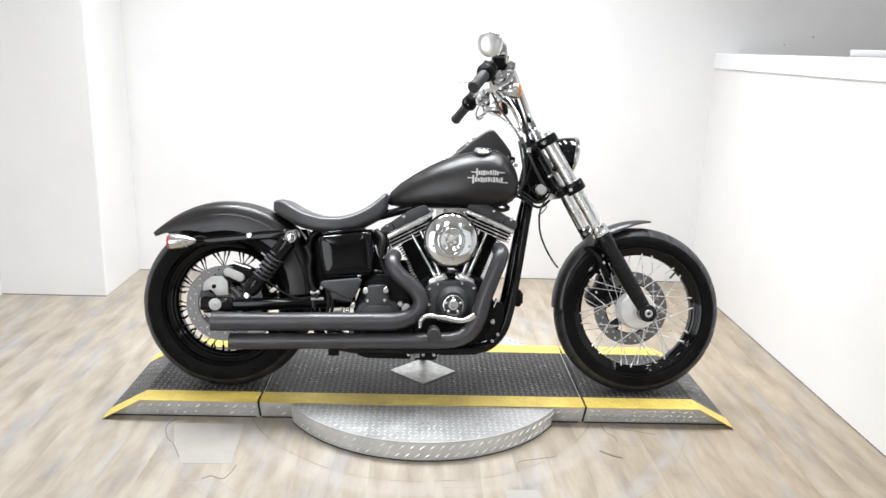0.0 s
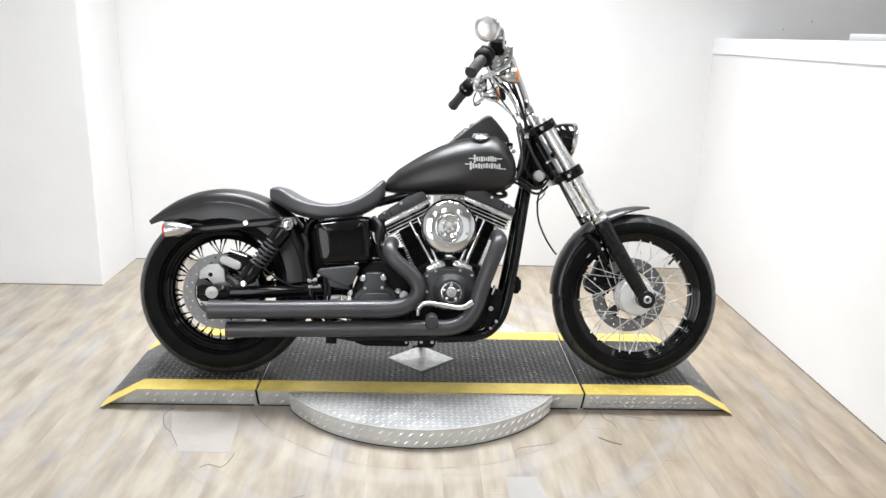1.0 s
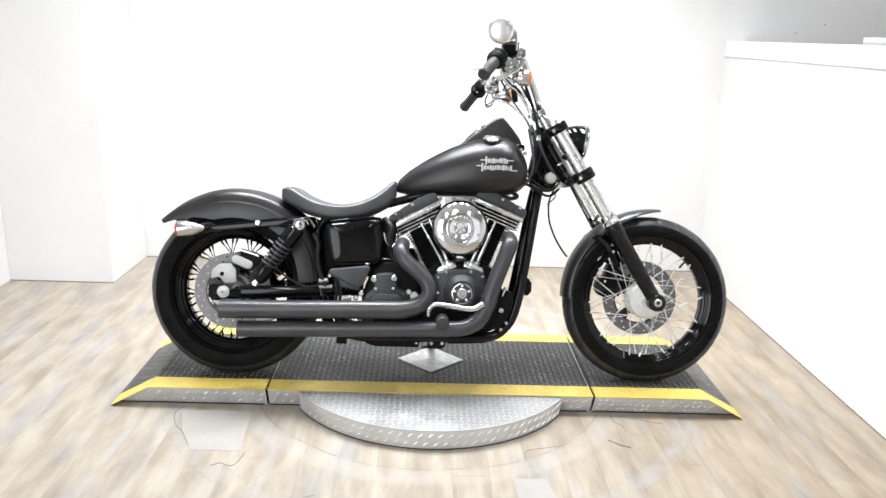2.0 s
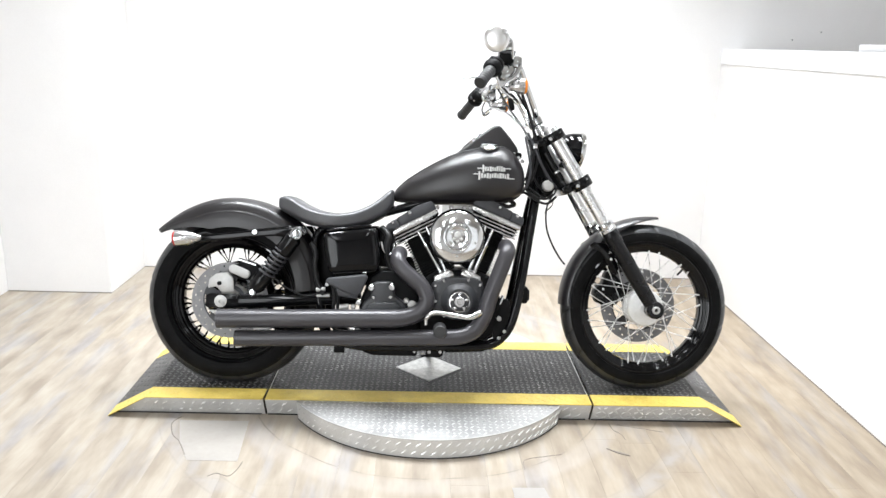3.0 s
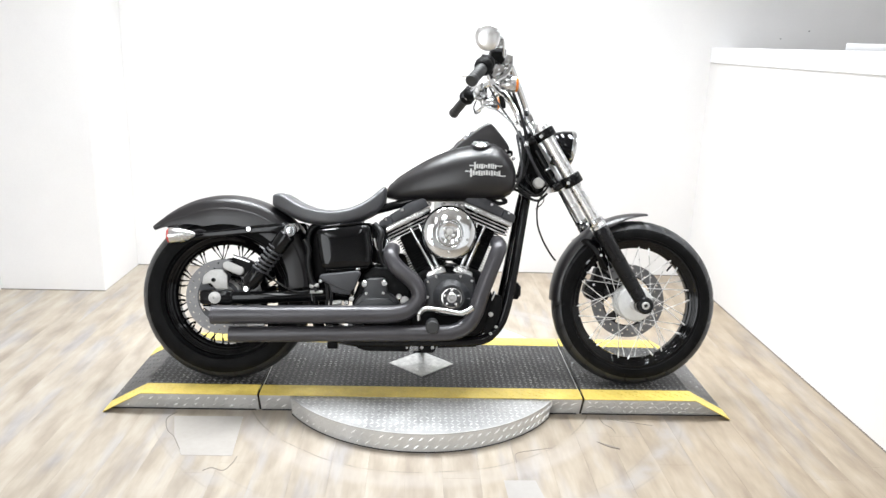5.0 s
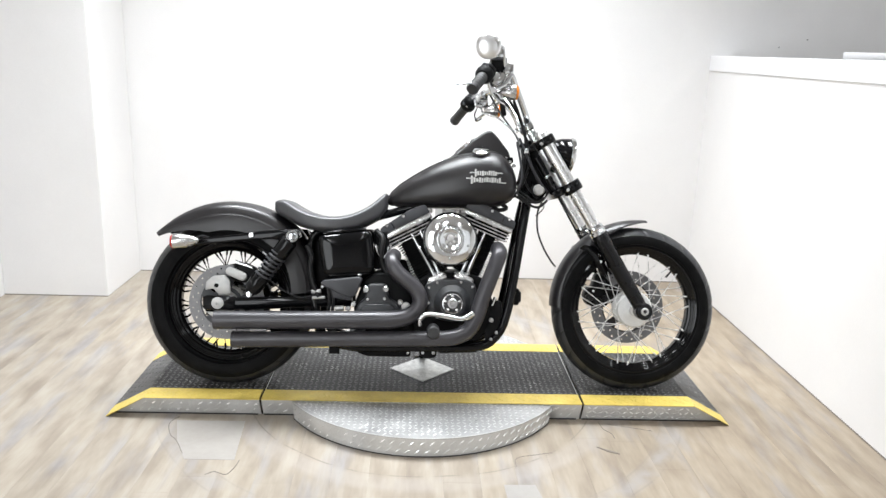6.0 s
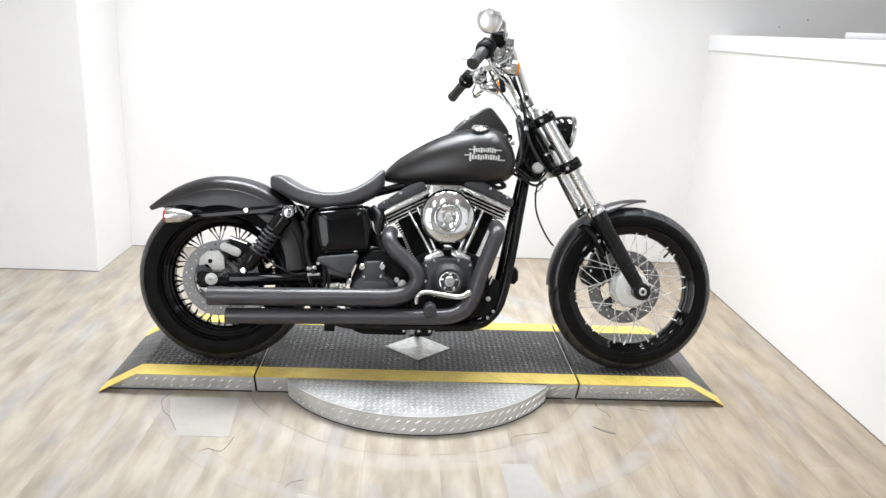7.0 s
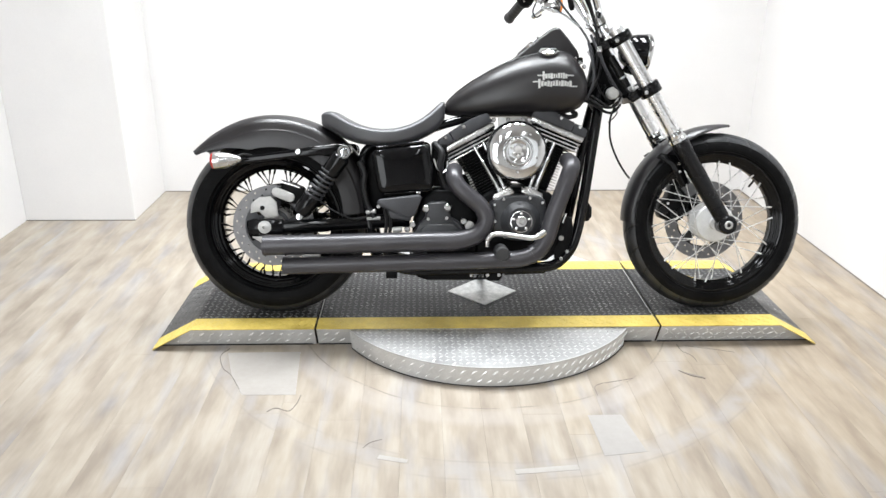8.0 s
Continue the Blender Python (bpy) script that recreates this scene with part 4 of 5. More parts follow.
# shocks
for s in (-1, 1):
    a, b = Vector((-0.512, s * 0.186, 0.574)), Vector((-0.671, s * 0.176, 0.360))
    m = along(a, b)
    L = (b - a).length
    body = part("shock_absorber", lathe([(0, 0.014), (0.024, 0.014), (0.031, 0.022), (0.031, 0.084), (0.028, 0.090), (0.022, 0.092), (0.022, 0.18), (0.028, 0.182), (0.031, 0.188), (0.031, L - 0.030), (0.024, L - 0.012), (0, L - 0.006)], m, 28), GLOSS, bike, "black rear shock absorber")
    turns = 6.5
    coil = [m @ Vector((0.0285 * math.cos(2 * math.pi * turns * k / 110), 0.0285 * math.sin(2 * math.pi * turns * k / 110), 0.082 + 0.106 * k / 110)) for k in range(111)]
    part("spring", tube(coil, 0.0040, 8), GREY, body, "black coil spring")
    flip = side_axis(a.x, a.y + 0.018, a.z) if s < 0 else Matrix.Translation((a.x, a.y - 0.018, a.z)) @ Matrix.Rotation(radians(-90), 4, "X")
    part("top_cap", lathe([(0, 0), (0.0225, 0), (0.0235, 0.004), (0.0235, 0.038), (0.021, 0.043), (0.015, 0.043), (0.013, 0.039), (0.010, 0.045), (0, 0.046)], flip, 28), CHROME, body, "chrome shock mounting cap")
    flip = side_axis(b.x + 0.006, b.y + 0.014, b.z) if s < 0 else Matrix.Translation((b.x, b.y - 0.014, b.z)) @ Matrix.Rotation(radians(-90), 4, "X")
    part("bottom_bolt", lathe([(0, 0), (0.012, 0), (0.0125, 0.03), (0.010, 0.036), (0, 0.037)], flip, 20), CHROME, body)

# rear brake
rc = part("rear_caliper", slab([(-0.762, 0.420), (-0.748, 0.452), (-0.705, 0.470), (-0.660, 0.450), (-0.652, 0.418), (-0.680, 0.395), (-0.735, 0.398)], -0.118, -0.066, 0.008, 3), WRINKLE, bike, "black rear brake caliper with polished cover")
pill = [(-0.752 + 0.016 * math.cos(a) if c < 0 else -0.706 + 0.016 * math.cos(a), (0.438 if c < 0 else 0.419) + 0.016 * math.sin(a)) for c, a0, a1 in ((-1, 70, 250), (1, 250, 430)) for a in [radians(a0 + (a1 - a0) * k / 8) for k in range(9)]]
part("caliper_cover", slab(pill, -0.130, -0.117, 0.004, 3), CAST, rc, "polished oval caliper cover")
part("caliper_bracket", slab([(-0.842, 0.366), (-0.838, 0.398), (-0.812, 0.420), (-0.772, 0.424), (-0.752, 0.404), (-0.748, 0.356), (-0.790, 0.350), (-0.812, 0.372)], -0.128, -0.118, 0.003), CAST, rc, "cast silver caliper bracket")
part("bracket_bolt", lathe([(0.008, 0), (0.008, 0.004), (0, 0.004)], side_axis(-0.800, -0.128, 0.384), 12), WRINKLE, rc)
part("brake_pad_pin", tube([(-0.735, -0.112, 0.472), (-0.672, -0.112, 0.452)], 0.007, 10), CHROME, rc)
part("brake_hose", tube(smooth_path([(-0.665, -0.10, 0.432), (-0.62, -0.115, 0.415), (-0.56, -0.13, 0.375), (-0.49, -0.125, 0.345), (-0.42, -0.12, 0.36)]), 0.0034, 8), HOSE, rc)
part("lower_bracket", slab([(-0.842, 0.285), (-0.80, 0.258), (-0.74, 0.262), (-0.722, 0.286)], -0.122, -0.114, 0.002), CAST, rc)

# turn signals
def bullet(x, y, z, ahead, lens_material, label, tilt=0.0, tail=0.074):
    """A chrome bullet lamp; ahead: 1 when its lens looks forward, -1 backward."""
    m = along((x, y, z), (x + ahead, y, z + tilt))
    ob = part("turn_signal", lathe([(0, -tail), (0.005, -tail + 0.001), (0.012, -tail * 0.86), (0.0205, -tail * 0.58), (0.026, -tail * 0.28), (0.0285, 0.0), (0.029, 0.012), (0.029, 0.016), (0.026, 0.016)], m, 28), POLISH, bike, label)
    lens = part("lens", lathe([(0.0275, 0.013), (0.0265, 0.020), (0.022, 0.025), (0.012, 0.028), (0, 0.029)], m, 28), lens_material, ob)
    return ob


for s in (-1, 1):
    t = bullet(-0.925, s * 0.185, 0.546, -1, RED, "chrome rear turn signal with a red lens", -0.06)
    part("stalk", tube([(-0.90, s * 0.135, 0.549), (-0.90, s * 0.172, 0.549)], 0.008, 10), CHROME, t)
    part("lead", tube(smooth_path([(-0.868, s * 0.165, 0.560), (-0.85, s * 0.150, 0.566), (-0.83, s * 0.13, 0.560)]), 0.004, 8), HOSE, t)
    t = bullet(0.264 if s < 0 else 0.250, s * 0.235, 1.110 if s < 0 else 1.114, 1, AMBER, "chrome front turn signal with an amber lens", 0.0, 0.044)
    part("stalk", tube([(0.278, s * 0.160, 1.160), (0.250, s * 0.215, 1.125)], 0.007, 10), CHROME, t)

# ---- handlebar ----
bar_side = [(0.352, 0.0, 1.022), (0.350, 0.050, 1.026), (0.335, 0.095, 1.060), (0.296, 0.140, 1.135), (0.266, 0.178, 1.186), (0.236, 0.225, 1.186), (0.196, 0.275, 1.156), (0.126, 0.375, 1.098)]
near_end = [(0.224, 0.225, 1.194), (0.1757, 0.275, 1.178), (0.1215, 0.375, 1.102)]
far_end = [(0.214, 0.225, 1.184), (0.1596, 0.275, 1.164), (0.102, 0.375, 1.099)]
both = [Vector((x, -y, z)) for x, y, z in reversed(bar_side[:5] + near_end)] + [Vector((x - 0.05 * y, y, z)) for x, y, z in bar_side[1:5]] + [Vector(p) for p in far_end]
part("handlebar", tube(smooth_path(both, 8), 0.0127, 14), CHROME, bike, "chrome mini-ape handlebar")
for s in (-1, 1):
    part("riser", lathe([(0, 0), (0.019, 0), (0.020, 0.01), (0.017, 0.018), (0.017, 0.044), (0.021, 0.048), (0.022, 0.075), (0.016, 0.082), (0, 0.083)], along((0.385, s * 0.048, 0.962), (0.338, s * 0.048, 1.042)), 20), CHROME, bike, "chrome handlebar riser")
    back = 0.05 if s > 0 else 0.0
    g0, g1 = Vector((0.143 if s > 0 else 0.160, s * 0.304, 1.145 if s > 0 else 1.156)), Vector((0.108 - back * 0.4, s * 0.400, 1.083))
    prof = [(0, 0), (0.021, 0), (0.022, 0.006), (0.0185, 0.010)]
    for k in range(6):
        prof += [(0.0185, 0.012 + k * 0.0145), (0.0197, 0.014 + k * 0.0145), (0.0197, 0.022 + k * 0.0145), (0.0185, 0.0245 + k * 0.0145)]
    prof += [(0.0205, 0.104), (0.0215, 0.107), (0.0215, 0.119), (0.019, 0.123), (0, 0.123)]
    part("grip", lathe(prof, along(g0, g1), 24), GRIP, bike, "ribbed black rubber grip")
    h0 = g0 + (g0 - g1).normalized() * 0.046
    house = part("switch_housing", lathe([(0, 0), (0.019, 0), (0.027, 0.005), (0.031, 0.014), (0.031, 0.026), (0.0285, 0.028), (0.0285, 0.033), (0.032, 0.035), (0.0335, 0.044), (0.032, 0.054), (0.024, 0.064), (0, 0.066)], along(h0, g0), 24), WRINKLE, bike, "black switch housing")
    across = (g0 - g1).normalized()
    for off, out in ((0.010, Vector((-0.5, -0.6, 0.62))), (0.030, Vector((-0.75, -0.5, -0.2))), (0.034, Vector((0.1, -0.55, 0.83)))):
        q = h0 - across * off + out.normalized() * 0.029
        part("switch_button", box(q.x - 0.006, q.x + 0.006, q.y - 0.005, q.y + 0.005, q.z - 0.006, q.z + 0.006, 0.002), GREY, house)
    part("housing_screw", lathe([(0.0045, 0), (0.004, 0.003), (0, 0.003)], along(h0 - across * 0.044 + Vector((-0.006, -0.030, -0.010)), h0 - across * 0.044 + Vector((-0.012, -0.060, -0.020))), 10), CHROME, house)
    c = Vector((0.246, s * 0.212, 1.200))
    mast = part("control_clamp", box(c.x - 0.020, c.x + 0.026, c.y - 0.020, c.y + 0.020, c.z - 0.026, c.z + 0.018, 0.008, 3), CHROME, bike, "chrome control clamp")
    part("lever", tube(smooth_path([(0.262, s * 0.215, 1.188), (0.258, s * 0.258, 1.168), (0.236, s * 0.306, 1.130), (0.206, s * 0.345, 1.105), (0.186, s * 0.372, 1.092)]), [0.009, 0.009, 0.009] + [0.0075] * 27 + [0.009, 0.011, 0.010], 10), CHROME, mast, "chrome hand lever")
res = part("brake_reservoir", loft([[Vector((0.214 + sx * hx, -0.238 + sy * hy, z)) for sx, sy in ((-1, -1), (1, -1), (1, 1), (-1, 1))] for z, hx, hy in ((1.168, 0.008, 0.010), (1.186, 0.020, 0.022), (1.196, 0.026, 0.028), (1.216, 0.027, 0.029))]), WRINKLE, bike, "black front brake reservoir")
part("lid", box(0.185, 0.243, -0.269, -0.207, 1.217, 1.226, 0.003), GREY, res, "grey reservoir lid")
part("mirror_clamp", box(0.200, 0.226, -0.312, -0.290, 1.218, 1.254, 0.004), CHROME, bike, "square chrome mirror clamp")

# brake perch, fittings and hoses at the near grip; clutch perch at the far one
for s in (-1, 1):
    back = 0.0 if s < 0 else -0.018
    perch = part("lever_perch", slab([(0.186 + back, 1.132), (0.180 + back, 1.158), (0.198 + back, 1.176), (0.232 + back, 1.178), (0.244 + back, 1.160), (0.236 + back, 1.134), (0.210 + back, 1.122)], s * 0.262, s * 0.232, 0.006, 3), CHROME, bike, "chrome lever perch")
    part("pivot_bolt", lathe([(0.009, 0), (0.009, 0.004), (0.005, 0.006), (0, 0.006)], side_axis(0.198 + back, s * 0.262 if s < 0 else s * 0.232, 1.160), 14), CAST, perch)
    part("perch_clamp", tube([(0.226 + back, s * 0.222, 1.178), (0.206 + back, s * 0.254, 1.170)], 0.019, 16), CHROME, perch)
    part("clamp_screw", lathe([(0.006, 0), (0.006, 0.006), (0, 0.006)], along((0.214 + back, s * 0.240, 1.188), (0.205 + back, s * 0.240, 1.22)), 12), WRINKLE, perch)
for pts, r, mat in (([(0.232, -0.240, 1.140), (0.226, -0.232, 1.112), (0.240, -0.205, 1.090), (0.268, -0.165, 1.070), (0.300, -0.120, 1.030)], 0.0042, CHROME),
                    ([(0.206, -0.246, 1.128), (0.200, -0.240, 1.104), (0.214, -0.220, 1.088), (0.246, -0.180, 1.084), (0.286, -0.130, 1.052)], 0.0036, HOSE),
                    ([(0.196, 0.250, 1.130), (0.204, 0.236, 1.104), (0.232, 0.190, 1.090), (0.270, 0.130, 1.060), (0.312, 0.070, 1.010)], 0.0042, CHROME),
                    ([(0.180, 0.262, 1.126), (0.172, 0.280, 1.098), (0.184, 0.272, 1.076), (0.200, 0.250, 1.082)], 0.0030, HOSE)):
    part("control_hose", tube(smooth_path(pts, 6), r, 8), mat, bike)
part("hose_union", tube([(0.228, -0.236, 1.122), (0.236, -0.214, 1.098)], 0.0075, 10), CHROME, bike, "chrome hose union")
part("starter_wire", tube(smooth_path([(0.236, -0.215, 1.156), (0.258, -0.200, 1.168), (0.276, -0.190, 1.182)], 5), 0.0011, 5), HOSE, bike)

# mirrors: chrome shells with a silvered glass, on curved stems
def mirror(s, centre, facing, size):
    m = along(centre, Vector(centre) + Vector(facing))
    b = lathe([(0, -0.015), (0.35, -0.0146), (0.65, -0.0125), (0.84, -0.0095), (0.95, -0.005), (0.985, 0.0), (1.0, 0.004), (0.97, 0.007), (0.94, 0.006)], Matrix(), 36)
    for v in b.verts:
        v.co.x, v.co.y = v.co.x * size[0], v.co.y * size[1]
    bmesh.ops.transform(b, matrix=m, verts=b.verts)
    shell = part("mirror", b, SATIN_CHROME, bike, "chrome oval rear-view mirror")
    b = lathe([(0.95, 0.0064), (0.6, 0.0065), (0, 0.0065)], Matrix(), 36)
    for v in b.verts:
        v.co.x, v.co.y = v.co.x * size[0], v.co.y * size[1]
    bmesh.ops.transform(b, matrix=m, verts=b.verts)
    part("glass", b, SILVERING, shell, "silvered mirror glass")
    base = Vector((0.246, s * 0.212, 1.215))
    c = Vector(centre)
    part("stem", tube(rounded_path([base, Vector((0.232, s * 0.275, 1.195)), Vector((0.226, s * 0.300, c.z + 0.016)), Vector((0.200, c.y * 0.92, c.z + 0.014)), c + Vector((0.018, -s * 0.010, 0))], 0.014, 5), 0.0055, 10), CHROME, shell)


mirror(-1, (0.164, -0.385, 1.238), (0.16, 0.96, 0.20), (0.043, 0.045))
mirror(1, (0.070, 0.398, 1.246), (-0.253, -0.946, -0.202), (0.056, 0.062))

# ---- tank, console, seat ----
TANK = [(-0.178, 0.722, 0.704, 0.022), (-0.165, 0.749, 0.699, 0.04), (-0.13, 0.784, 0.694, 0.062), (-0.08, 0.819, 0.692, 0.083), (-0.025, 0.852, 0.691, 0.102), (0.03, 0.88, 0.691, 0.117), (0.08, 0.899, 0.691, 0.129), (0.13, 0.911, 0.692, 0.138), (0.18, 0.92, 0.694, 0.143), (0.22, 0.921, 0.697, 0.143), (0.25, 0.914, 0.703, 0.139), (0.275, 0.89, 0.713, 0.13), (0.298, 0.86, 0.728, 0.115), (0.309, 0.832, 0.75, 0.094), (0.314, 0.805, 0.775, 0.06)]


def tank_at(x):
    for a, b in zip(TANK, TANK[1:]):
        if a[0] <= x <= b[0]:
            t = (x - a[0]) / (b[0] - a[0])
            return [p + (q - p) * t for p, q in zip(a, b)]
    return TANK[-1]


def tank_ring(x):
    """Cross-section: wide shoulders below the top, tucked in towards the bottom."""
    _, top, bot, w = tank_at(x)
    mid, up, down = bot + (top - bot) * 0.50, (top - bot) * 0.50, (top - bot) * 0.50
    ring = []
    for k in range(40):
        a = 2 * math.pi * k / 40
        c, s = math.cos(a), math.sin(a)
        e = 0.78 if s > 0 else 0.62
        y = w * math.copysign(abs(c) ** e, c)
        z = mid + (up if s > 0 else down) * math.copysign(abs(s) ** (0.92 if s > 0 else 0.70), s)
        ring.append(Vector((x, y, z)))
    return ring


def tank_side(x, z):
    """Where the tank's right side lies at x, z."""
    _, top, bot, w = tank_at(x)
    mid = bot + (top - bot) * 0.50
    h = (top - bot) * 0.50
    s = max(-0.999, min(0.999, (z - mid) / h))
    ss = abs(s) ** (1 / (0.92 if s > 0 else 0.70))
    return -w * (math.sqrt(max(0, 1 - ss * ss)) ** (0.78 if s > 0 else 0.62))


xs = [TANK[0][0] + (TANK[-1][0] - TANK[0][0]) * (1 - math.cos(math.pi * k / 44)) / 2 for k in range(45)]
tank = part("fuel_tank", loft([tank_ring(x) for x in xs]), DENIM, bike, "satin black teardrop fuel tank")
cap_m = along((0.176, -0.080, 0.904), (0.172, -0.115, 1.0))
part("filler_cap", lathe([(0, 0), (0.034, 0), (0.036, 0.003), (0.036, 0.010), (0.031, 0.013), (0.030, 0.017), (0.024, 0.020), (0, 0.021)], cap_m, 36), CHROME, tank, "chrome fuel filler cap")
# bead added to draw the highlight along the tank's upper edge
part("top_seam", tube([Vector((x, -abs(tank_ring(x)[7].y), tank_ring(x)[7].z + 0.0005)) for x in xs[3:-8]], 0.0026, 6), DENIM, tank)
part("seam", tube([Vector((x, tank_side(x, tank_at(x)[2] + 0.006) - 0.002, tank_at(x)[2] + 0.006)) for x in xs[6:-6]], 0.003, 6), DENIM, tank)

# badge: two bands of plain raised silver strokes
badge_rng = random.Random(11)


def badge_stroke(x0, x1, z0, z1):
    b = bmesh.new()
    n = max(2, int((x1 - x0) / 0.006) + 1)
    front, back = [], []
    for i in range(n + 1):
        x = x0 + (x1 - x0) * i / n
        for z, row in ((z0, 0), (z1, 1)):
            y = tank_side(x, z)
            front.append(b.verts.new((x, y - 0.0035, z)))
            back.append(b.verts.new((x, y + 0.002, z)))
    for i in range(n):
        a = 2 * i
        b.faces.new((front[a], front[a + 2], front[a + 3], front[a + 1]))
        b.faces.new((front[a], back[a], back[a + 2], front[a + 2]))
        b.faces.new((front[a + 1], front[a + 3], back[a + 3], back[a + 1]))
    b.faces.new((front[0], front[1], back[1], back[0]))
    b.faces.new((front[-2], back[-2], back[-1], front[-1]))
    return b


BX, BZ = 0.188, 0.813


def stroke(place):
    part("badge_stroke", badge_stroke(*place), BADGE, tank, "raised silver badge stroke", smooth=False)


for x0, x1, z0, z1 in ((-0.058, -0.032, 0.0115, 0.0150), (0.034, 0.064, 0.0115, 0.0150), (-0.072, -0.048, -0.0095, -0.0060), (0.056, 0.078, -0.0245, -0.0210)):
    stroke((BX + x0, BX + x1, BZ + z0, BZ + z1))
for row, (u0, u1, z0, z1) in enumerate(((-0.040, 0.038, 0.0015, 0.0215), (-0.054, 0.058, -0.0245, -0.0035))):
    u = u0
    while u < u1:
        wd = badge_rng.uniform(0.0045, 0.0085)
        lo, hi = z0 + badge_rng.uniform(0, 0.004), z1 - badge_rng.uniform(0, 0.005)
        if u == u0:
            lo, hi = z0 - 0.004, z1 + 0.005
        stroke((BX + u, BX + u + wd, BZ + lo, BZ + hi))
        u += wd + 0.0026

# console on top of the tank with the speedometer
con = [(-0.075, 0.785), (-0.040, 0.815), (0.0, 0.843), (0.082, 0.908), (0.150, 0.962), (0.186, 0.989), (0.2095, 0.999), (0.224, 0.990), (0.252, 0.958), (0.286, 0.914), (0.292, 0.885), (0.270, 0.850), (0.10, 0.850), (0.0, 0.800)]
console = part("dash_console", slab(con, -0.050, 0.050, 0.012, 3), DENIM, bike, "satin black tank console")
face_m = along((0.118, 0, 0.935), (0.118 - 0.62, 0, 0.935 + 0.78))
dial = part("speedometer", lathe([(0.046, -0.004), (0.048, 0.004), (0.046, 0.008), (0.042, 0.008), (0.041, 0.004), (0, 0.004)], face_m, 36), CHROME, console, "chrome-rimmed speedometer")
part("dial_face", lathe([(0.041, 0.0048), (0, 0.0048)], face_m, 32), CAST, dial)
for k in range(9):
    a = radians(-130 + 260 * k / 8)
    part("tick", tube([face_m @ Vector((0.030 * math.sin(a), 0.030 * math.cos(a), 0.0055)), face_m @ Vector((0.037 * math.sin(a), 0.037 * math.cos(a), 0.0055))], 0.0009, 5), HOSE, dial)
part("console_knob", lathe([(0, 0), (0.013, 0), (0.014, 0.008), (0.010, 0.014), (0, 0.015)], along((0.035, 0, 0.869), (0.015, 0, 0.895)), 18), CHROME, console)

SEAT_TOP = [(-0.604, 0.688, 0.668, 0.070), (-0.594, 0.704, 0.655, 0.092), (-0.567, 0.713, 0.640, 0.106), (-0.545, 0.705, 0.628, 0.116), (-0.523, 0.690, 0.615, 0.125), (-0.490, 0.671, 0.603, 0.136), (-0.457, 0.659, 0.595, 0.145), (-0.415, 0.650, 0.590, 0.152), (-0.370, 0.648, 0.588, 0.154), (-0.325, 0.655, 0.591, 0.148), (-0.283, 0.671, 0.602, 0.134), (-0.250, 0.691, 0.618, 0.116), (-0.219, 0.716, 0.634, 0.100), (-0.200, 0.736, 0.648, 0.092), (-0.184, 0.746, 0.668, 0.082), (-0.174, 0.740, 0.690, 0.062)]


def seat_ring(x, top, bot, w):
    ring = []
    for k in range(36):
        a = 2 * math.pi * k / 36
        c, s = math.cos(a), math.sin(a)
        y = w * math.copysign(abs(c) ** (0.86 if s > 0 else 0.45), c)
        lift = 0.017 * (abs(y) / w) ** 2
        z = (top + bot) / 2 + (top - bot) / 2 * math.copysign(abs(s) ** (0.95 if s > 0 else 0.7), s) + (lift if s > 0 else 0)
        ring.append(Vector((x, y, z)))
    return ring


seat = part("seat", loft([seat_ring(*row) for row in SEAT_TOP]), VINYL, bike, "black vinyl solo seat with a raised back")
sub = seat.modifiers.new("round", "SUBSURF")
sub.levels = sub.render_levels = 1
# ---- side covers ----
def cover_rings():
    """A box with rounded corners and a domed outer face."""
    corner = [(-0.428, 0.578), (-0.232, 0.602), (-0.216, 0.500), (-0.217, 0.446), (-0.402, 0.431), (-0.418, 0.505)]
    loop = [((-0.33), 0, 0.590)] + [(x, 0, z) for x, z in corner[1:] + corner[:1]] + [((-0.33), 0, 0.590)]
    edge = rounded_path(loop, 0.024, 6)[:-1]
    mid = sum(edge, Vector()) / len(edge)
    return [[Vector((mid.x + (p.x - mid.x) * k, y, mid.z + (p.z - mid.z) * k)) for p in edge] for k, y in ((0.98, -0.06), (1.0, -0.140), (0.998, -0.150), (0.985, -0.1585), (0.955, -0.164), (0.90, -0.1675), (0.78, -0.1700), (0.55, -0.1722), (0.25, -0.1732))]


cov = part("battery_cover", loft(cover_rings()), COVER, bike, "gloss black battery side cover with rounded corners")
part("top_trim", tube([(-0.408, -0.150, 0.586), (-0.33, -0.156, 0.597), (-0.250, -0.152, 0.606)], 0.006, 10), GLOSS, cov)
part("bottom_trim", tube([(-0.385, -0.160, 0.432), (-0.30, -0.165, 0.438), (-0.232, -0.158, 0.444)], 0.004, 10), GLOSS, cov)
part("cover_clip", box(-0.276, -0.262, -0.172, -0.160, 0.434, 0.442, 0.002), CHROME, cov)
tri = part("lower_cover", slab([(-0.410, 0.402), (-0.402, 0.416), (-0.268, 0.432), (-0.257, 0.422), (-0.282, 0.362), (-0.300, 0.352), (-0.340, 0.366), (-0.396, 0.392)], -0.186, -0.150, 0.006, 3), GREY, bike, "dark grey triangular side cover")
bolt(-0.404, -0.170, 0.392, 0.008, tri)
part("cover_lower_lip", slab([(-0.372, 0.384), (-0.292, 0.356), (-0.296, 0.342), (-0.366, 0.352)], -0.176, -0.150, 0.004), GREY, tri)
part("oil_tank", box(-0.42, -0.225, -0.058, 0.13, 0.38, 0.605, 0.02, 3), WRINKLE, bike)
part("ignition_module", box(-0.222, -0.165, -0.105, 0.06, 0.455, 0.600, 0.010, 3), WRINKLE, bike)
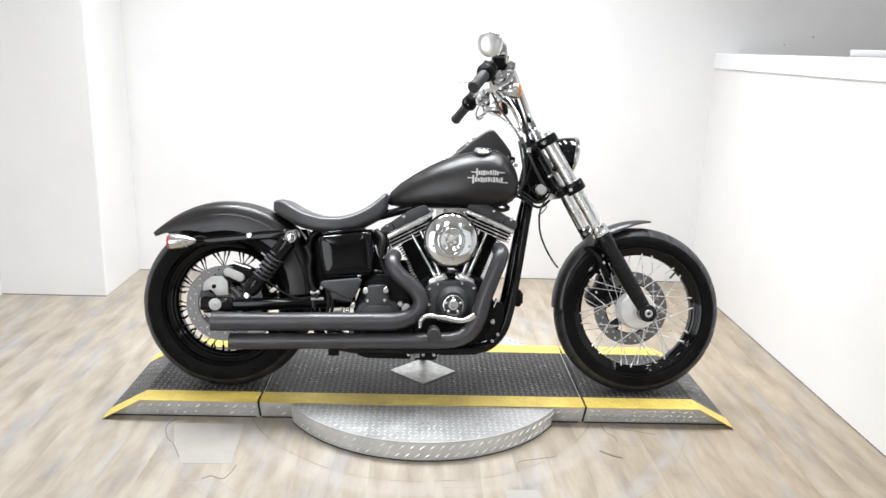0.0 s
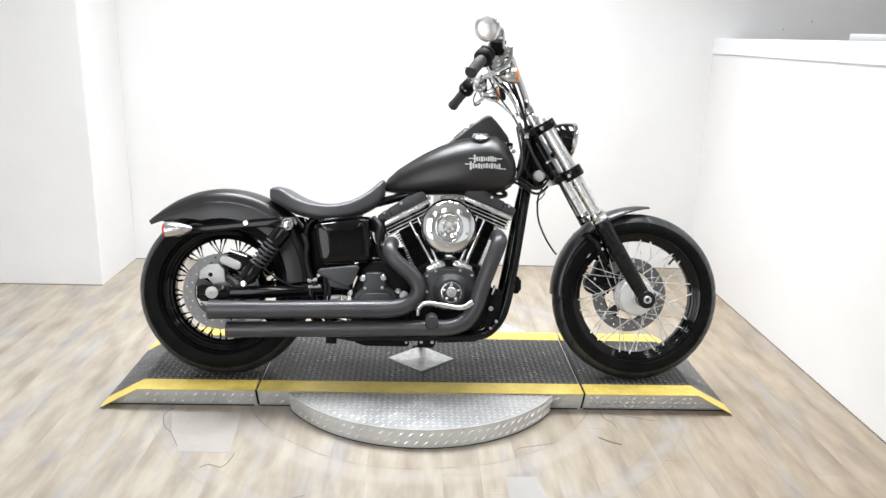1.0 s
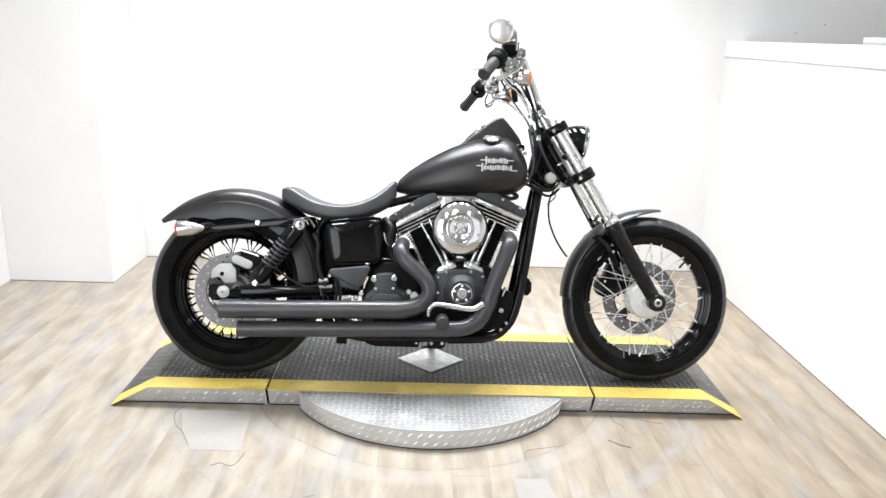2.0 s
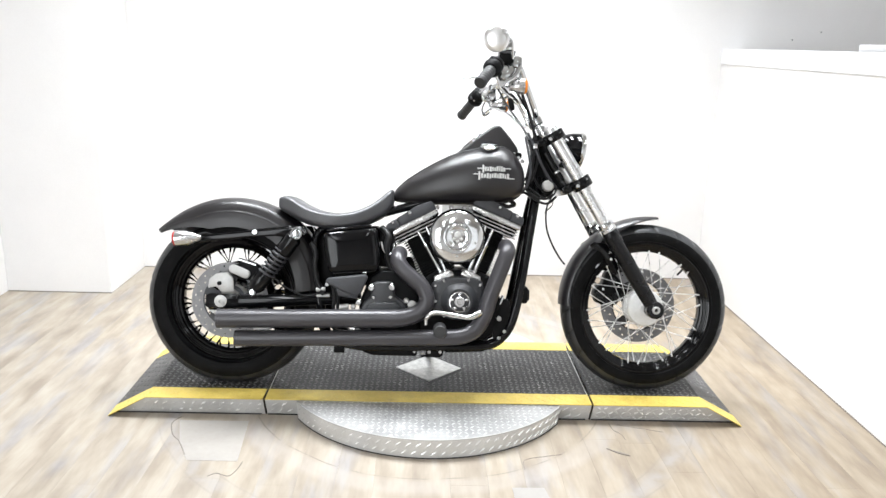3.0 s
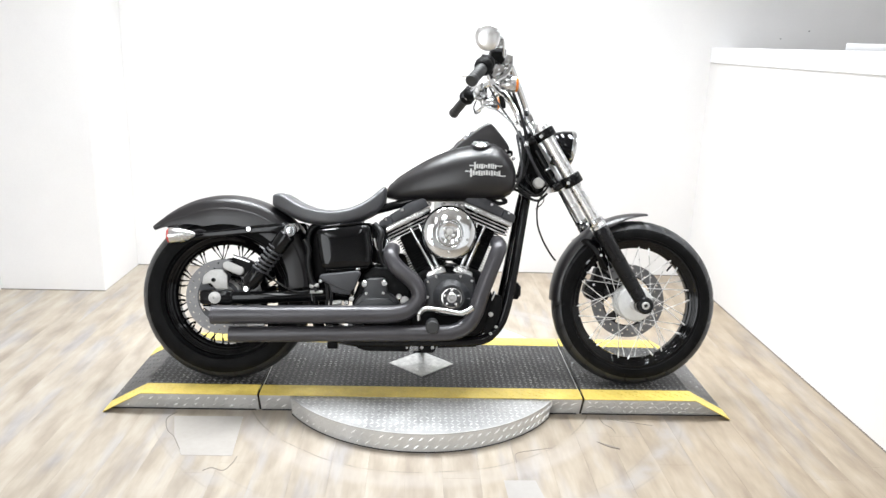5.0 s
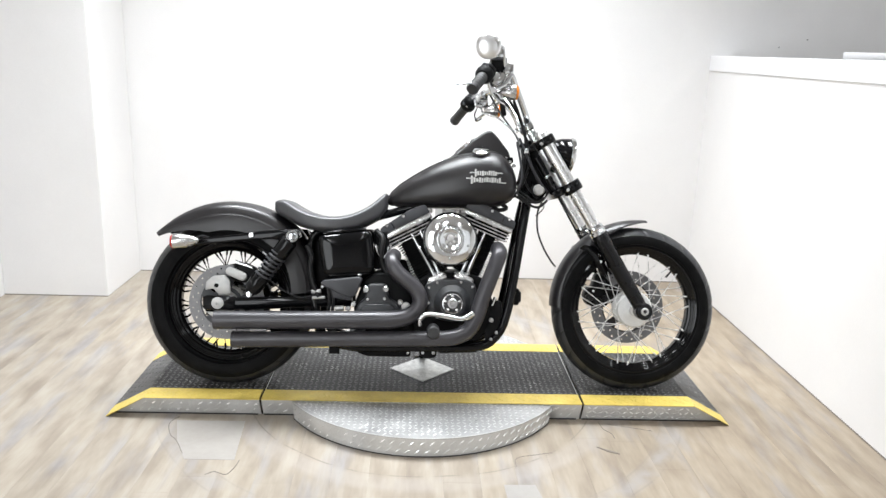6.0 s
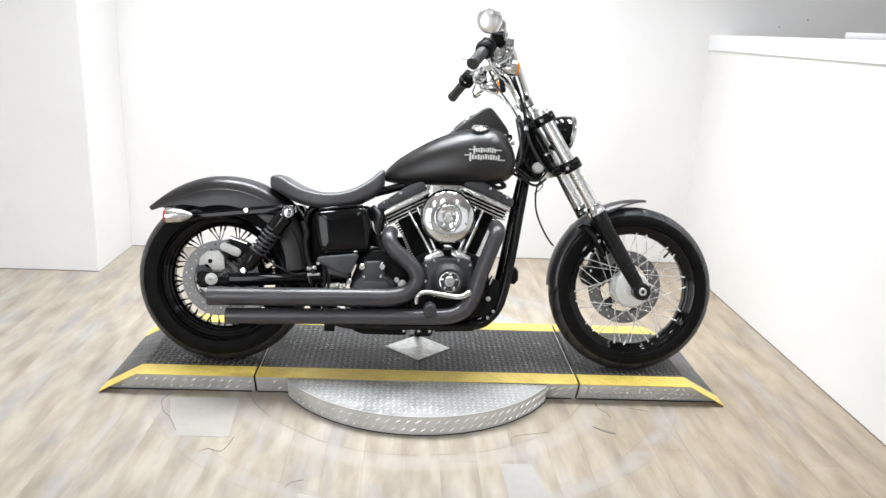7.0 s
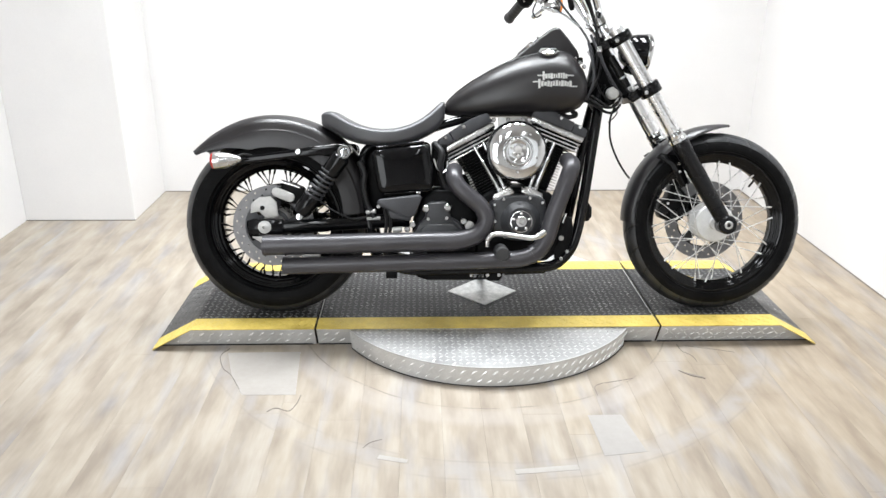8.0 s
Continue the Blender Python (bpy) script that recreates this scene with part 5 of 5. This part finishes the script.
part("inner_guard", slab([(-0.50, 0.40), (-0.46, 0.56), (-0.40, 0.60), (-0.38, 0.36), (-0.45, 0.345)], -0.085, 0.085, 0.006), WRINKLE, bike)
part("oil_hose", tube(smooth_path([(-0.385, -0.165, 0.385), (-0.378, -0.168, 0.35), (-0.380, -0.165, 0.31), (-0.388, -0.160, 0.27)]), 0.006, 8), HOSE, bike)
part("oil_hose", tube(smooth_path([(-0.372, -0.168, 0.38), (-0.364, -0.170, 0.35), (-0.366, -0.165, 0.31), (-0.374, -0.160, 0.27)]), 0.006, 8), HOSE, bike)
part("harness", tube(smooth_path([(-0.47, -0.125, 0.54), (-0.452, -0.13, 0.50), (-0.455, -0.13, 0.46), (-0.445, -0.128, 0.40), (-0.42, -0.13, 0.35)]), 0.010, 10), HOSE, bike)
part("plug", tube([(-0.448, -0.130, 0.368), (-0.415, -0.132, 0.372)], 0.008, 10), CAST, bike)
part("plug", tube([(-0.446, -0.130, 0.346), (-0.400, -0.132, 0.348)], 0.006, 10), CAST, bike)

# ---- engine ----
part("crankcase", slab([(-0.070, 0.205), (-0.085, 0.330), (-0.050, 0.420), (0.000, 0.452), (0.130, 0.452), (0.190, 0.430), (0.232, 0.345), (0.225, 0.245), (0.180, 0.195), (0.00, 0.180)], -0.120, 0.130, 0.012, 3), WRINKLE, bike, "black engine crankcase")
cam_cover = part("cam_cover", slab([(-0.026, 0.318), (-0.028, 0.400), (-0.012, 0.416), (0.024, 0.428), (0.125, 0.430), (0.152, 0.418), (0.160, 0.402), (0.160, 0.312), (0.140, 0.290), (0.095, 0.276), (0.040, 0.276), (-0.006, 0.296)], -0.190, -0.115, 0.010, 3), SATIN, bike, "black wrinkle-finish cam cover")
part("dome", lathe([(0, 0), (0.068, 0), (0.064, 0.008), (0.052, 0.016), (0.046, 0.024), (0.044, 0.024), (0, 0.022)], side_axis(0.073, -0.188, 0.343), 40), SATIN, cam_cover)
timer = part("timer_cover", lathe([(0, 0), (0.034, 0), (0.035, 0.003), (0.034, 0.006), (0.022, 0.008), (0.021, 0.006), (0.016, 0.006), (0.015, 0.009), (0, 0.010)], side_axis(0.073, -0.211, 0.343), 36), SATIN, cam_cover, "round timer cover with a bright middle")
part("timer_ring", lathe([(0.033, 0), (0.0365, 0.001), (0.0365, 0.005), (0.033, 0.006)], side_axis(0.073, -0.211, 0.343), 36, closed=True), POLISH, timer, "polished ring")
part("timer_disc", lathe([(0.0195, 0), (0.0195, 0.010), (0.017, 0.0125), (0.009, 0.012), (0.008, 0.0135), (0, 0.014)], side_axis(0.073, -0.211, 0.343), 30), POLISH, timer, "polished disc")
for k in range(5):
    a = radians(90 + 72 * k)
    part("notch", lathe([(0.0052, 0), (0.0052, 0.003), (0.003, 0.004), (0, 0.004)], side_axis(0.073 + 0.027 * math.cos(a), -0.2165, 0.343 + 0.027 * math.sin(a)), 10), POLISH, timer)
for x, z in ((-0.014, 0.398), (0.016, 0.416), (0.104, 0.420), (0.146, 0.404), (-0.014, 0.342), (0.148, 0.334), (0.020, 0.290), (0.126, 0.292)):
    bolt(x, -0.189, z, 0.0065, cam_cover, 0.007)


def rot_slab(outline, origin, degrees, y0, y1, bevel, segments=2):
    """A plate drawn in a frame (u, v) that is turned in the side plane."""
    c, s = math.cos(radians(degrees)), math.sin(radians(degrees))
    return slab([(origin[0] + u * c - v * s, origin[1] + u * s + v * c) for u, v in outline], y0, y1, bevel, segments)


def cylinder(name, label, base, deg, mirror_u):
    """A finned barrel, its head and rocker box. base: middle of the head's lower edge."""
    m = mirror_u
    core = rot_slab([(-0.054, -0.17), (0.054, -0.17), (0.054, 0.0), (-0.054, 0.0)], base, deg, -0.070, 0.070, 0.006)
    barrel = part(name, core, WRINKLE, bike, label, smooth=False)
    for k in range(17):
        v = -0.166 + k * 0.0098
        w = 0.066 + 0.003 * math.sin(k * 0.5)
        part("fin", rot_slab([(-w, v), (w, v), (w, v + 0.0036), (-w, v + 0.0036)], base, deg, -0.080, 0.080, 0.0012, 1), WRINKLE, barrel, smooth=False)
        if 0 < k < 12:
            u0, u1 = sorted((-m * (w - 0.016 + 0.0008 * k), -m * (w + 0.002)))
            part("fin_edge", rot_slab([(u0, v - 0.0006), (u1, v - 0.0006), (u1, v + 0.0042), (u0, v + 0.0042)], base, deg, -0.0815, -0.072, 0.0006, 1), CAST, barrel, "machined bright fin edge", smooth=False)
    head = part("cylinder_head", rot_slab([(-0.088, 0.000), (0.088, 0.000), (0.092, 0.040), (-0.092, 0.040)], base, deg, -0.088, 0.088, 0.004), WRINKLE, bike, "black finned cylinder head")
    for v in (0.0, 0.0125, 0.025):
        part("head_fin", rot_slab([(-0.096, v), (0.096, v), (0.096, v + 0.0055), (-0.096, v + 0.0055)], base, deg, -0.100, 0.094, 0.0015, 1), POLISH, head, "bright machined fin", smooth=False)
    part("rocker_base", rot_slab([(-0.098, 0.036), (0.098, 0.036), (0.098, 0.056), (-0.098, 0.056)], base, deg, -0.104, 0.10, 0.004), POLISH, head, "polished lower rocker box")
    end = [(m * -0.102, 0.058), (m * -0.051, 0.058), (m * -0.051, 0.0915), (m * -0.092, 0.087), (m * -0.099, 0.082)]
    body = [(m * -0.049, 0.058), (m * 0.098, 0.058), (m * 0.096, 0.088), (m * 0.088, 0.095), (m * 0.037, 0.101), (m * -0.049, 0.092)]
    for outline, tag in ((body, "rocker_box"), (end, "rocker_end")):
        part(tag, rot_slab(outline if m > 0 else outline[::-1], base, deg, -0.100, 0.098, 0.003, 2), GREY, head, "dark grey rocker cover")
    c, s = math.cos(radians(deg)), math.sin(radians(deg))
    for u, v in ((m * -0.070, 0.084), (m * 0.002, 0.088)):
        bolt(base[0] + u * c - v * s, -0.099, base[1] + u * s + v * c, 0.0072, head)
    return barrel


cylinder("rear_cylinder", "black finned rear cylinder", (-0.0747, 0.578), 27.2, 1)
cylinder("front_cylinder", "black finned front cylinder", (0.189, 0.6036), -22, -1)

for x0, z0, x1, z1 in ((-0.080, 0.590, 0.006, 0.440), (-0.050, 0.606, 0.024, 0.446), (0.190, 0.603, 0.124, 0.442), (0.164, 0.616, 0.106, 0.448)):
    p, q = Vector((x0, -0.142, z0)), Vector((x1, -0.150, z1))
    m, L = along(p, q), (q - p).length
    part("pushrod_tube", lathe([(0, 0), (0.0062, 0), (0.0062, L * 0.30), (0.0092, L * 0.32), (0.0092, L * 0.38), (0.0076, L * 0.40), (0.0076, L * 0.92), (0.0110, L * 0.94), (0.0110, L), (0, L)], m, 16), CHROME, bike, "chrome pushrod tube")
for base, deg in (((0.016, 0.430), 26), ((0.117, 0.432), -26)):
    t = part("tappet_block", rot_slab([(-0.040, -0.012), (0.036, -0.012), (0.036, 0.004), (0.026, 0.016), (-0.026, 0.016), (-0.040, 0.004)], base, deg, -0.178, -0.10, 0.004), POLISH, bike, "polished tappet block")
    for u in (-0.030, 0.028):
        bolt(base[0] + u * math.cos(radians(deg)), -0.177, base[1] + u * math.sin(radians(deg)), 0.006, t)

# air cleaner: chrome dished cover on a black backing
AC = side_axis(0.0605, -0.118, 0.575)
air = part("air_cleaner", lathe([(0, 0), (0.094, 0), (0.1005, 0.006), (0.1015, 0.050), (0.098, 0.060), (0.092, 0.062), (0, 0.060)], AC, 64), GLOSS, bike, "round air cleaner with a chrome cover")
cover = part("chrome_cover", lathe([(0.0940, 0.058), (0.0955, 0.063), (0.0935, 0.069), (0.087, 0.0735), (0.074, 0.0775), (0.058, 0.0805), (0.0520, 0.0808), (0.0505, 0.0775), (0.0485, 0.0772), (0.0470, 0.0800), (0.0462, 0.0850), (0.0435, 0.0885), (0.037, 0.0895), (0.034, 0.0880), (0.020, 0.0872), (0, 0.0868)], AC, 64), CHROME_SOFT, air, "polished chrome dished cover")
emb = bmesh.new()
for k, (u, v, r) in enumerate(((0, 0.006, 0.014), (-0.013, -0.008, 0.007), (0.013, -0.008, 0.007), (0.0, -0.016, 0.008), (-0.020, 0.012, 0.006), (0.020, 0.012, 0.006))):
    lathe([(r, 0), (r * 0.9, 0.003), (r * 0.5, 0.005), (0, 0.0055)], AC @ Matrix.Translation((u, v, 0.0866)), 18, emb)
part("emblem", emb, CAST, cover, "plain raised emblem")
for k in range(5):
    a = radians(54 + 72 * k)
    part("cover_screw", lathe([(0.005, 0), (0.0045, 0.003), (0, 0.0035)], AC @ Matrix.Translation((0.069 * math.cos(a), 0.069 * math.sin(a), 0.0780)), 12), POLISH, cover)
part("intake", tube([(0.06, -0.12, 0.60), (0.06, 0.02, 0.61)], 0.035, 16), WRINKLE, bike)
part("choke_bracket", box(0.005, 0.120, -0.10, -0.085, 0.655, 0.690, 0.004), CAST, bike)
for x in (-0.012, 0.038, 0.088, 0.108):
    bolt(x, -0.105, 0.680 - 0.0 * x, 0.008, bike, 0.012, POLISH)
part("fuel_line", tube(smooth_path([(0.225, -0.07, 0.700), (0.25, -0.085, 0.690), (0.275, -0.08, 0.698), (0.262, -0.07, 0.712)]), 0.008, 10), HOSE, bike)

# gearbox
gear = part("gearbox", slab([(-0.285, 0.205), (-0.292, 0.320), (-0.255, 0.420), (-0.215, 0.446), (-0.110, 0.446), (-0.075, 0.400), (-0.070, 0.215)], -0.135, 0.12, 0.014, 3), WRINKLE, bike, "black gearbox")
side = part("gearbox_cover", slab([(-0.290, 0.300), (-0.268, 0.335), (-0.247, 0.352), (-0.242, 0.398), (-0.230, 0.405), (-0.178, 0.407), (-0.166, 0.398), (-0.160, 0.354), (-0.132, 0.338), (-0.104, 0.300), (-0.120, 0.262), (-0.270, 0.258)], -0.180, -0.13, 0.008, 3), SATIN, gear)
part("cover_step", slab([(-0.272, 0.296), (-0.256, 0.322), (-0.238, 0.332), (-0.152, 0.334), (-0.136, 0.322), (-0.122, 0.296), (-0.130, 0.270), (-0.262, 0.268)], -0.190, -0.176, 0.006, 3), SATIN, side)
for x, z, r in ((-0.244, 0.384, 0.0125), (-0.171, 0.388, 0.0125), (-0.237, 0.350, 0.0075), (-0.175, 0.3525, 0.0075), (-0.118, 0.340, 0.011), (-0.289, 0.330, 0.0105), (-0.308, 0.315, 0.010)):
    bolt(x, -0.178, z, r, side)
part("cable_end", tube([(-0.356, -0.165, 0.310), (-0.326, -0.168, 0.314)], 0.010, 12), CAST, side)
part("speed_sensor", lathe([(0, 0), (0.016, 0), (0.016, 0.010), (0.010, 0.013), (0, 0.013)], side_axis(-0.097, -0.170, 0.325), 18), CAST, side)
part("starter_motor", tube([(-0.19, 0, 0.455), (-0.05, 0, 0.455)], 0.036, 20), WRINKLE, bike)
part("breather_hose", tube(smooth_path([(-0.215, -0.10, 0.545), (-0.205, -0.125, 0.515), (-0.185, -0.125, 0.500), (-0.17, -0.11, 0.52), (-0.17, -0.09, 0.55)]), 0.007, 8), CHROME, bike)
part("wiring_loom", tube(smooth_path([(-0.215, -0.09, 0.60), (-0.19, -0.12, 0.57), (-0.195, -0.125, 0.52), (-0.18, -0.115, 0.46), (-0.15, -0.12, 0.435)]), 0.012, 10), HOSE, bike)
pan = part("oil_pan", slab([(-0.292, 0.205), (-0.290, 0.150), (-0.276, 0.134), (-0.240, 0.122), (-0.076, 0.122), (-0.070, 0.205)], -0.085, 0.10, 0.008, 3), WRINKLE, bike)
for x, z in ((-0.280, 0.150), (-0.262, 0.147), (-0.086, 0.140)):
    bolt(x, -0.086, z, 0.006, pan)
brk = part("stand_bracket", slab([(-0.046, 0.175), (0.026, 0.175), (0.022, 0.134), (0.010, 0.124), (-0.026, 0.124), (-0.042, 0.136)], -0.112, -0.098, 0.003), WRINKLE, bike)
for x in (-0.030, 0.010):
    bolt(x, -0.112, 0.146, 0.0080, brk)
part("lower_tube", tube([(0.03, -0.095, 0.150), (0.175, -0.095, 0.156)], 0.009, 10), GLOSS, bike)
part("pipe_hanger", box(-0.385, -0.345, -0.09, -0.075, 0.130, 0.165, 0.004), WRINKLE, bike)
# stand on the far side
ground = math.tan(radians(LEAN))
leg = part("side_stand", tube(smooth_path([(-0.02, 0.125, 0.165), (-0.02, 0.19, 0.115), (-0.03, 0.262, 0.262 * ground + 0.012)]), 0.012, 12), GLOSS, bike, "black side stand folded out")
part("foot", box(-0.060, -0.004, 0.250, 0.292, 0.271 * ground - 0.004, 0.271 * ground + 0.008, 0.003), GLOSS, leg)

# voltage regulator in front of the down tubes
reg = part("regulator", box(0.312, 0.338, -0.065, 0.065, 0.326, 0.392, 0.010, 3), WRINKLE, bike, "black voltage regulator")
part("regulator_face", box(0.336, 0.346, -0.052, 0.052, 0.336, 0.380, 0.006, 3), SLIDER, reg)
part("oil_filter", tube([(0.255, -0.03, 0.255), (0.255, 0.06, 0.255)], 0.038, 22), GLOSS, bike)
lower = part("engine_mount", slab([(0.205, 0.196), (0.236, 0.212), (0.254, 0.244), (0.268, 0.300), (0.262, 0.345), (0.240, 0.350), (0.214, 0.300), (0.200, 0.240)], -0.120, -0.104, 0.004), WRINKLE, bike, "black front engine mount with bolts")
for x, z, r in ((0.225, 0.275, 0.009), (0.246, 0.228, 0.006), (0.226, 0.203, 0.006)):
    bolt(x, -0.120, z, r, lower, 0.008, CAST)
part("mount_spacer", tube([(0.226, -0.128, 0.330), (0.238, -0.128, 0.362)], 0.006, 10), CHROME, lower, "chrome spacer")

# ---- exhaust ----
up = [(-0.782, -0.205, 0.2655), (-0.160, -0.210, 0.2780), (-0.124, -0.210, 0.2825), (-0.088, -0.210, 0.2930), (-0.0615, -0.210, 0.3120), (-0.0460, -0.209, 0.3390), (-0.0465, -0.208, 0.3640), (-0.0645, -0.206, 0.3965), (-0.0990, -0.204, 0.4260), (-0.130, -0.200, 0.4530), (-0.147, -0.192, 0.4780), (-0.150, -0.170, 0.4960), (-0.146, -0.110, 0.5080)]
p1 = [Vector(up[0]), Vector((-0.45, -0.2075, 0.2722))] + smooth_path(up[1:], 5)
part("exhaust_pipe", tube(p1, [0.0330] * 2 + [0.0330 - 0.0050 * min(1.0, k / 20) for k in range(len(p1) - 2)], 28), PIPE, bike, "satin black upper exhaust pipe")
lo = [(-0.718, -0.205, 0.1965), (0.010, -0.210, 0.2130), (0.077, -0.210, 0.2185), (0.128, -0.210, 0.2410), (0.160, -0.209, 0.2900), (0.181, -0.207, 0.3600), (0.212, -0.204, 0.4450), (0.233, -0.198, 0.5000), (0.244, -0.178, 0.5290), (0.244, -0.110, 0.5420)]
p2 = [Vector(lo[0]), Vector((-0.35, -0.2075, 0.2045))] + smooth_path(lo[1:], 5)
part("exhaust_pipe", tube(p2, 0.0285, 28), PIPE, bike, "satin black lower exhaust pipe")
for (x, y, z), r in ((up[0], 0.0336), (lo[0], 0.0291)):
    part("end_ring", lathe([(r, 0), (r, 0.010), (r - 0.004, 0.010), (r - 0.005, -0.03), (r - 0.008, -0.03), (r - 0.008, 0.0)], along((x + 0.006, y, z), (x - 1, y, z)), 28, closed=True), PIPE, bike)
part("heat_shield_clamp", tube([(0.112, -0.210, 0.2335), (0.121, -0.210, 0.2375)], 0.0302, 24), PIPE, bike)
part("pipe_bracket", box(-0.30, -0.24, -0.205, -0.13, 0.222, 0.245, 0.004), GLOSS, bike)
part("pipe_bracket", box(-0.66, -0.60, -0.20, -0.13, 0.226, 0.244, 0.004), CAST, bike)

# footrest, brake pedal
peg = part("footrest", lathe([(0, 0), (0.0225, 0), (0.0235, 0.006), (0.0215, 0.012), (0.0235, 0.018), (0.0215, 0.024), (0.0235, 0.030), (0.0235, 0.092), (0.020, 0.098), (0, 0.099)], side_axis(0.004, -0.205, 0.246), 26), GRIP, bike, "black rubber footrest")
part("peg_mount", box(-0.014, 0.022, -0.212, -0.115, 0.228, 0.262, 0.006), GLOSS, peg)
part("brake_pedal", tube(smooth_path([(-0.045, -0.262, 0.266), (-0.043, -0.264, 0.290), (-0.020, -0.264, 0.307), (0.036, -0.262, 0.303), (0.096, -0.260, 0.294), (0.122, -0.258, 0.299), (0.146, -0.250, 0.312)]), [0.007] * 8 + [0.0092] * 32 + [0.011] * 9, 12), POLISH, bike, "satin chrome bent brake pedal")

# ---- cables ----
def cable(points, r=0.0042, material=None):
    return part("cable", tube(smooth_path(points, 6), r, 8), material or HOSE, bike)


cable([(0.232, -0.225, 1.180), (0.262, -0.190, 1.135), (0.300, -0.120, 1.06), (0.335, -0.085, 0.985), (0.345, -0.075, 0.90), (0.335, -0.065, 0.83), (0.30, -0.05, 0.77)])
cable([(0.240, -0.215, 1.178), (0.282, -0.160, 1.10), (0.325, -0.095, 1.02), (0.352, -0.072, 0.94), (0.358, -0.070, 0.86), (0.335, -0.075, 0.79), (0.30, -0.06, 0.745)])
cable([(0.232, 0.225, 1.176), (0.270, 0.150, 1.09), (0.318, 0.06, 1.00), (0.335, -0.02, 0.93), (0.340, -0.055, 0.86), (0.352, -0.07, 0.79), (0.395, -0.075, 0.738)])
cable([(0.300, -0.06, 0.752), (0.340, -0.085, 0.728), (0.378, -0.09, 0.706), (0.405, -0.08, 0.708), (0.435, -0.05, 0.732)], 0.005)
cable([(0.300, -0.055, 0.770), (0.335, -0.09, 0.742), (0.372, -0.092, 0.722), (0.410, -0.08, 0.728), (0.440, -0.04, 0.76)], 0.004)
cable([(0.305, -0.05, 0.785), (0.352, -0.09, 0.745), (0.390, -0.09, 0.724), (0.420, -0.07, 0.742)], 0.0035)
cable([(0.415, -0.055, 0.725), (0.400, -0.06, 0.690), (0.398, -0.06, 0.645), (0.405, -0.06, 0.600), (0.428, -0.06, 0.545), (0.458, -0.055, 0.498), (0.476, -0.05, 0.478)], 0.0036)
cable([(0.415, -0.05, 0.725), (0.424, -0.055, 0.708), (0.412, -0.06, 0.690), (0.392, -0.06, 0.672)], 0.0022)
cable([(0.345, -0.07, 0.94), (0.37, -0.075, 0.86), (0.398, -0.07, 0.80), (0.43, -0.06, 0.77)], 0.0045)
cable([(0.356, 0.02, 0.97), (0.392, -0.02, 0.88), (0.44, -0.05, 0.80), (0.47, -0.05, 0.77)], 0.006)
cable([(0.245, 0.212, 1.19), (0.30, 0.13, 1.10), (0.372, 0.07, 1.0), (0.45, 0.10, 0.86), (0.56, 0.10, 0.66), (0.66, 0.10, 0.50), (0.70, 0.095, 0.43)], 0.004)
part("cable_boot", tube([(0.250, -0.02, 1.112), (0.256, -0.02, 1.095), (0.263, -0.02, 1.068), (0.266, -0.02, 1.056)], [0.006, 0.010, 0.011, 0.007], 12), WRINKLE, bike, "black rubber cable boot")
cable([(0.166, -0.290, 1.168), (0.196, -0.262, 1.120), (0.222, -0.225, 1.108), (0.262, -0.165, 1.100), (0.312, -0.100, 1.040)], 0.0036)
cable([(0.170, -0.286, 1.160), (0.190, -0.258, 1.104), (0.226, -0.205, 1.082), (0.268, -0.150, 1.066), (0.316, -0.095, 0.990)], 0.0040, CHROME)
part("banjo_fitting", lathe([(0, 0), (0.011, 0), (0.012, 0.004), (0.012, 0.014), (0.008, 0.018), (0, 0.018)], along((0.212, -0.205, 1.176), (0.196, -0.225, 1.150)), 14), CHROME, bike, "chrome hose fitting")
part("clutch_bracket", box(0.186, 0.226, 0.238, 0.272, 1.128, 1.158, 0.007, 3), WRINKLE, bike, "black clutch lever bracket")
# the highlights of these two cables are put into their grey colour
cable([(0.318, -0.085, 0.965), (0.346, -0.102, 0.900), (0.368, -0.106, 0.850), (0.402, -0.100, 0.795), (0.430, -0.085, 0.765)], 0.0050, GREY)
cable([(0.310, -0.080, 0.950), (0.322, -0.098, 0.880), (0.330, -0.100, 0.820), (0.318, -0.085, 0.770), (0.302, -0.065, 0.740)], 0.0046, GREY)
can = part("steering_lock", tube([(0.384, -0.098, 0.892), (0.446, -0.098, 0.790)], 0.0135, 16), GLOSS, bike, "black steering lock barrel")
part("lock_ring", lathe([(0.0136, 0), (0.0152, 0.001), (0.0152, 0.008), (0.0136, 0.009)], along((0.424, -0.098, 0.826), (0.446, -0.098, 0.790)), 16, closed=True), CHROME, can)
part("cable_clip", box(0.336, 0.352, -0.112, -0.094, 0.905, 0.925, 0.003), CHROME, bike)
part("cable_clip", box(0.300, 0.314, -0.090, -0.074, 0.985, 1.002, 0.003), CHROME, bike)
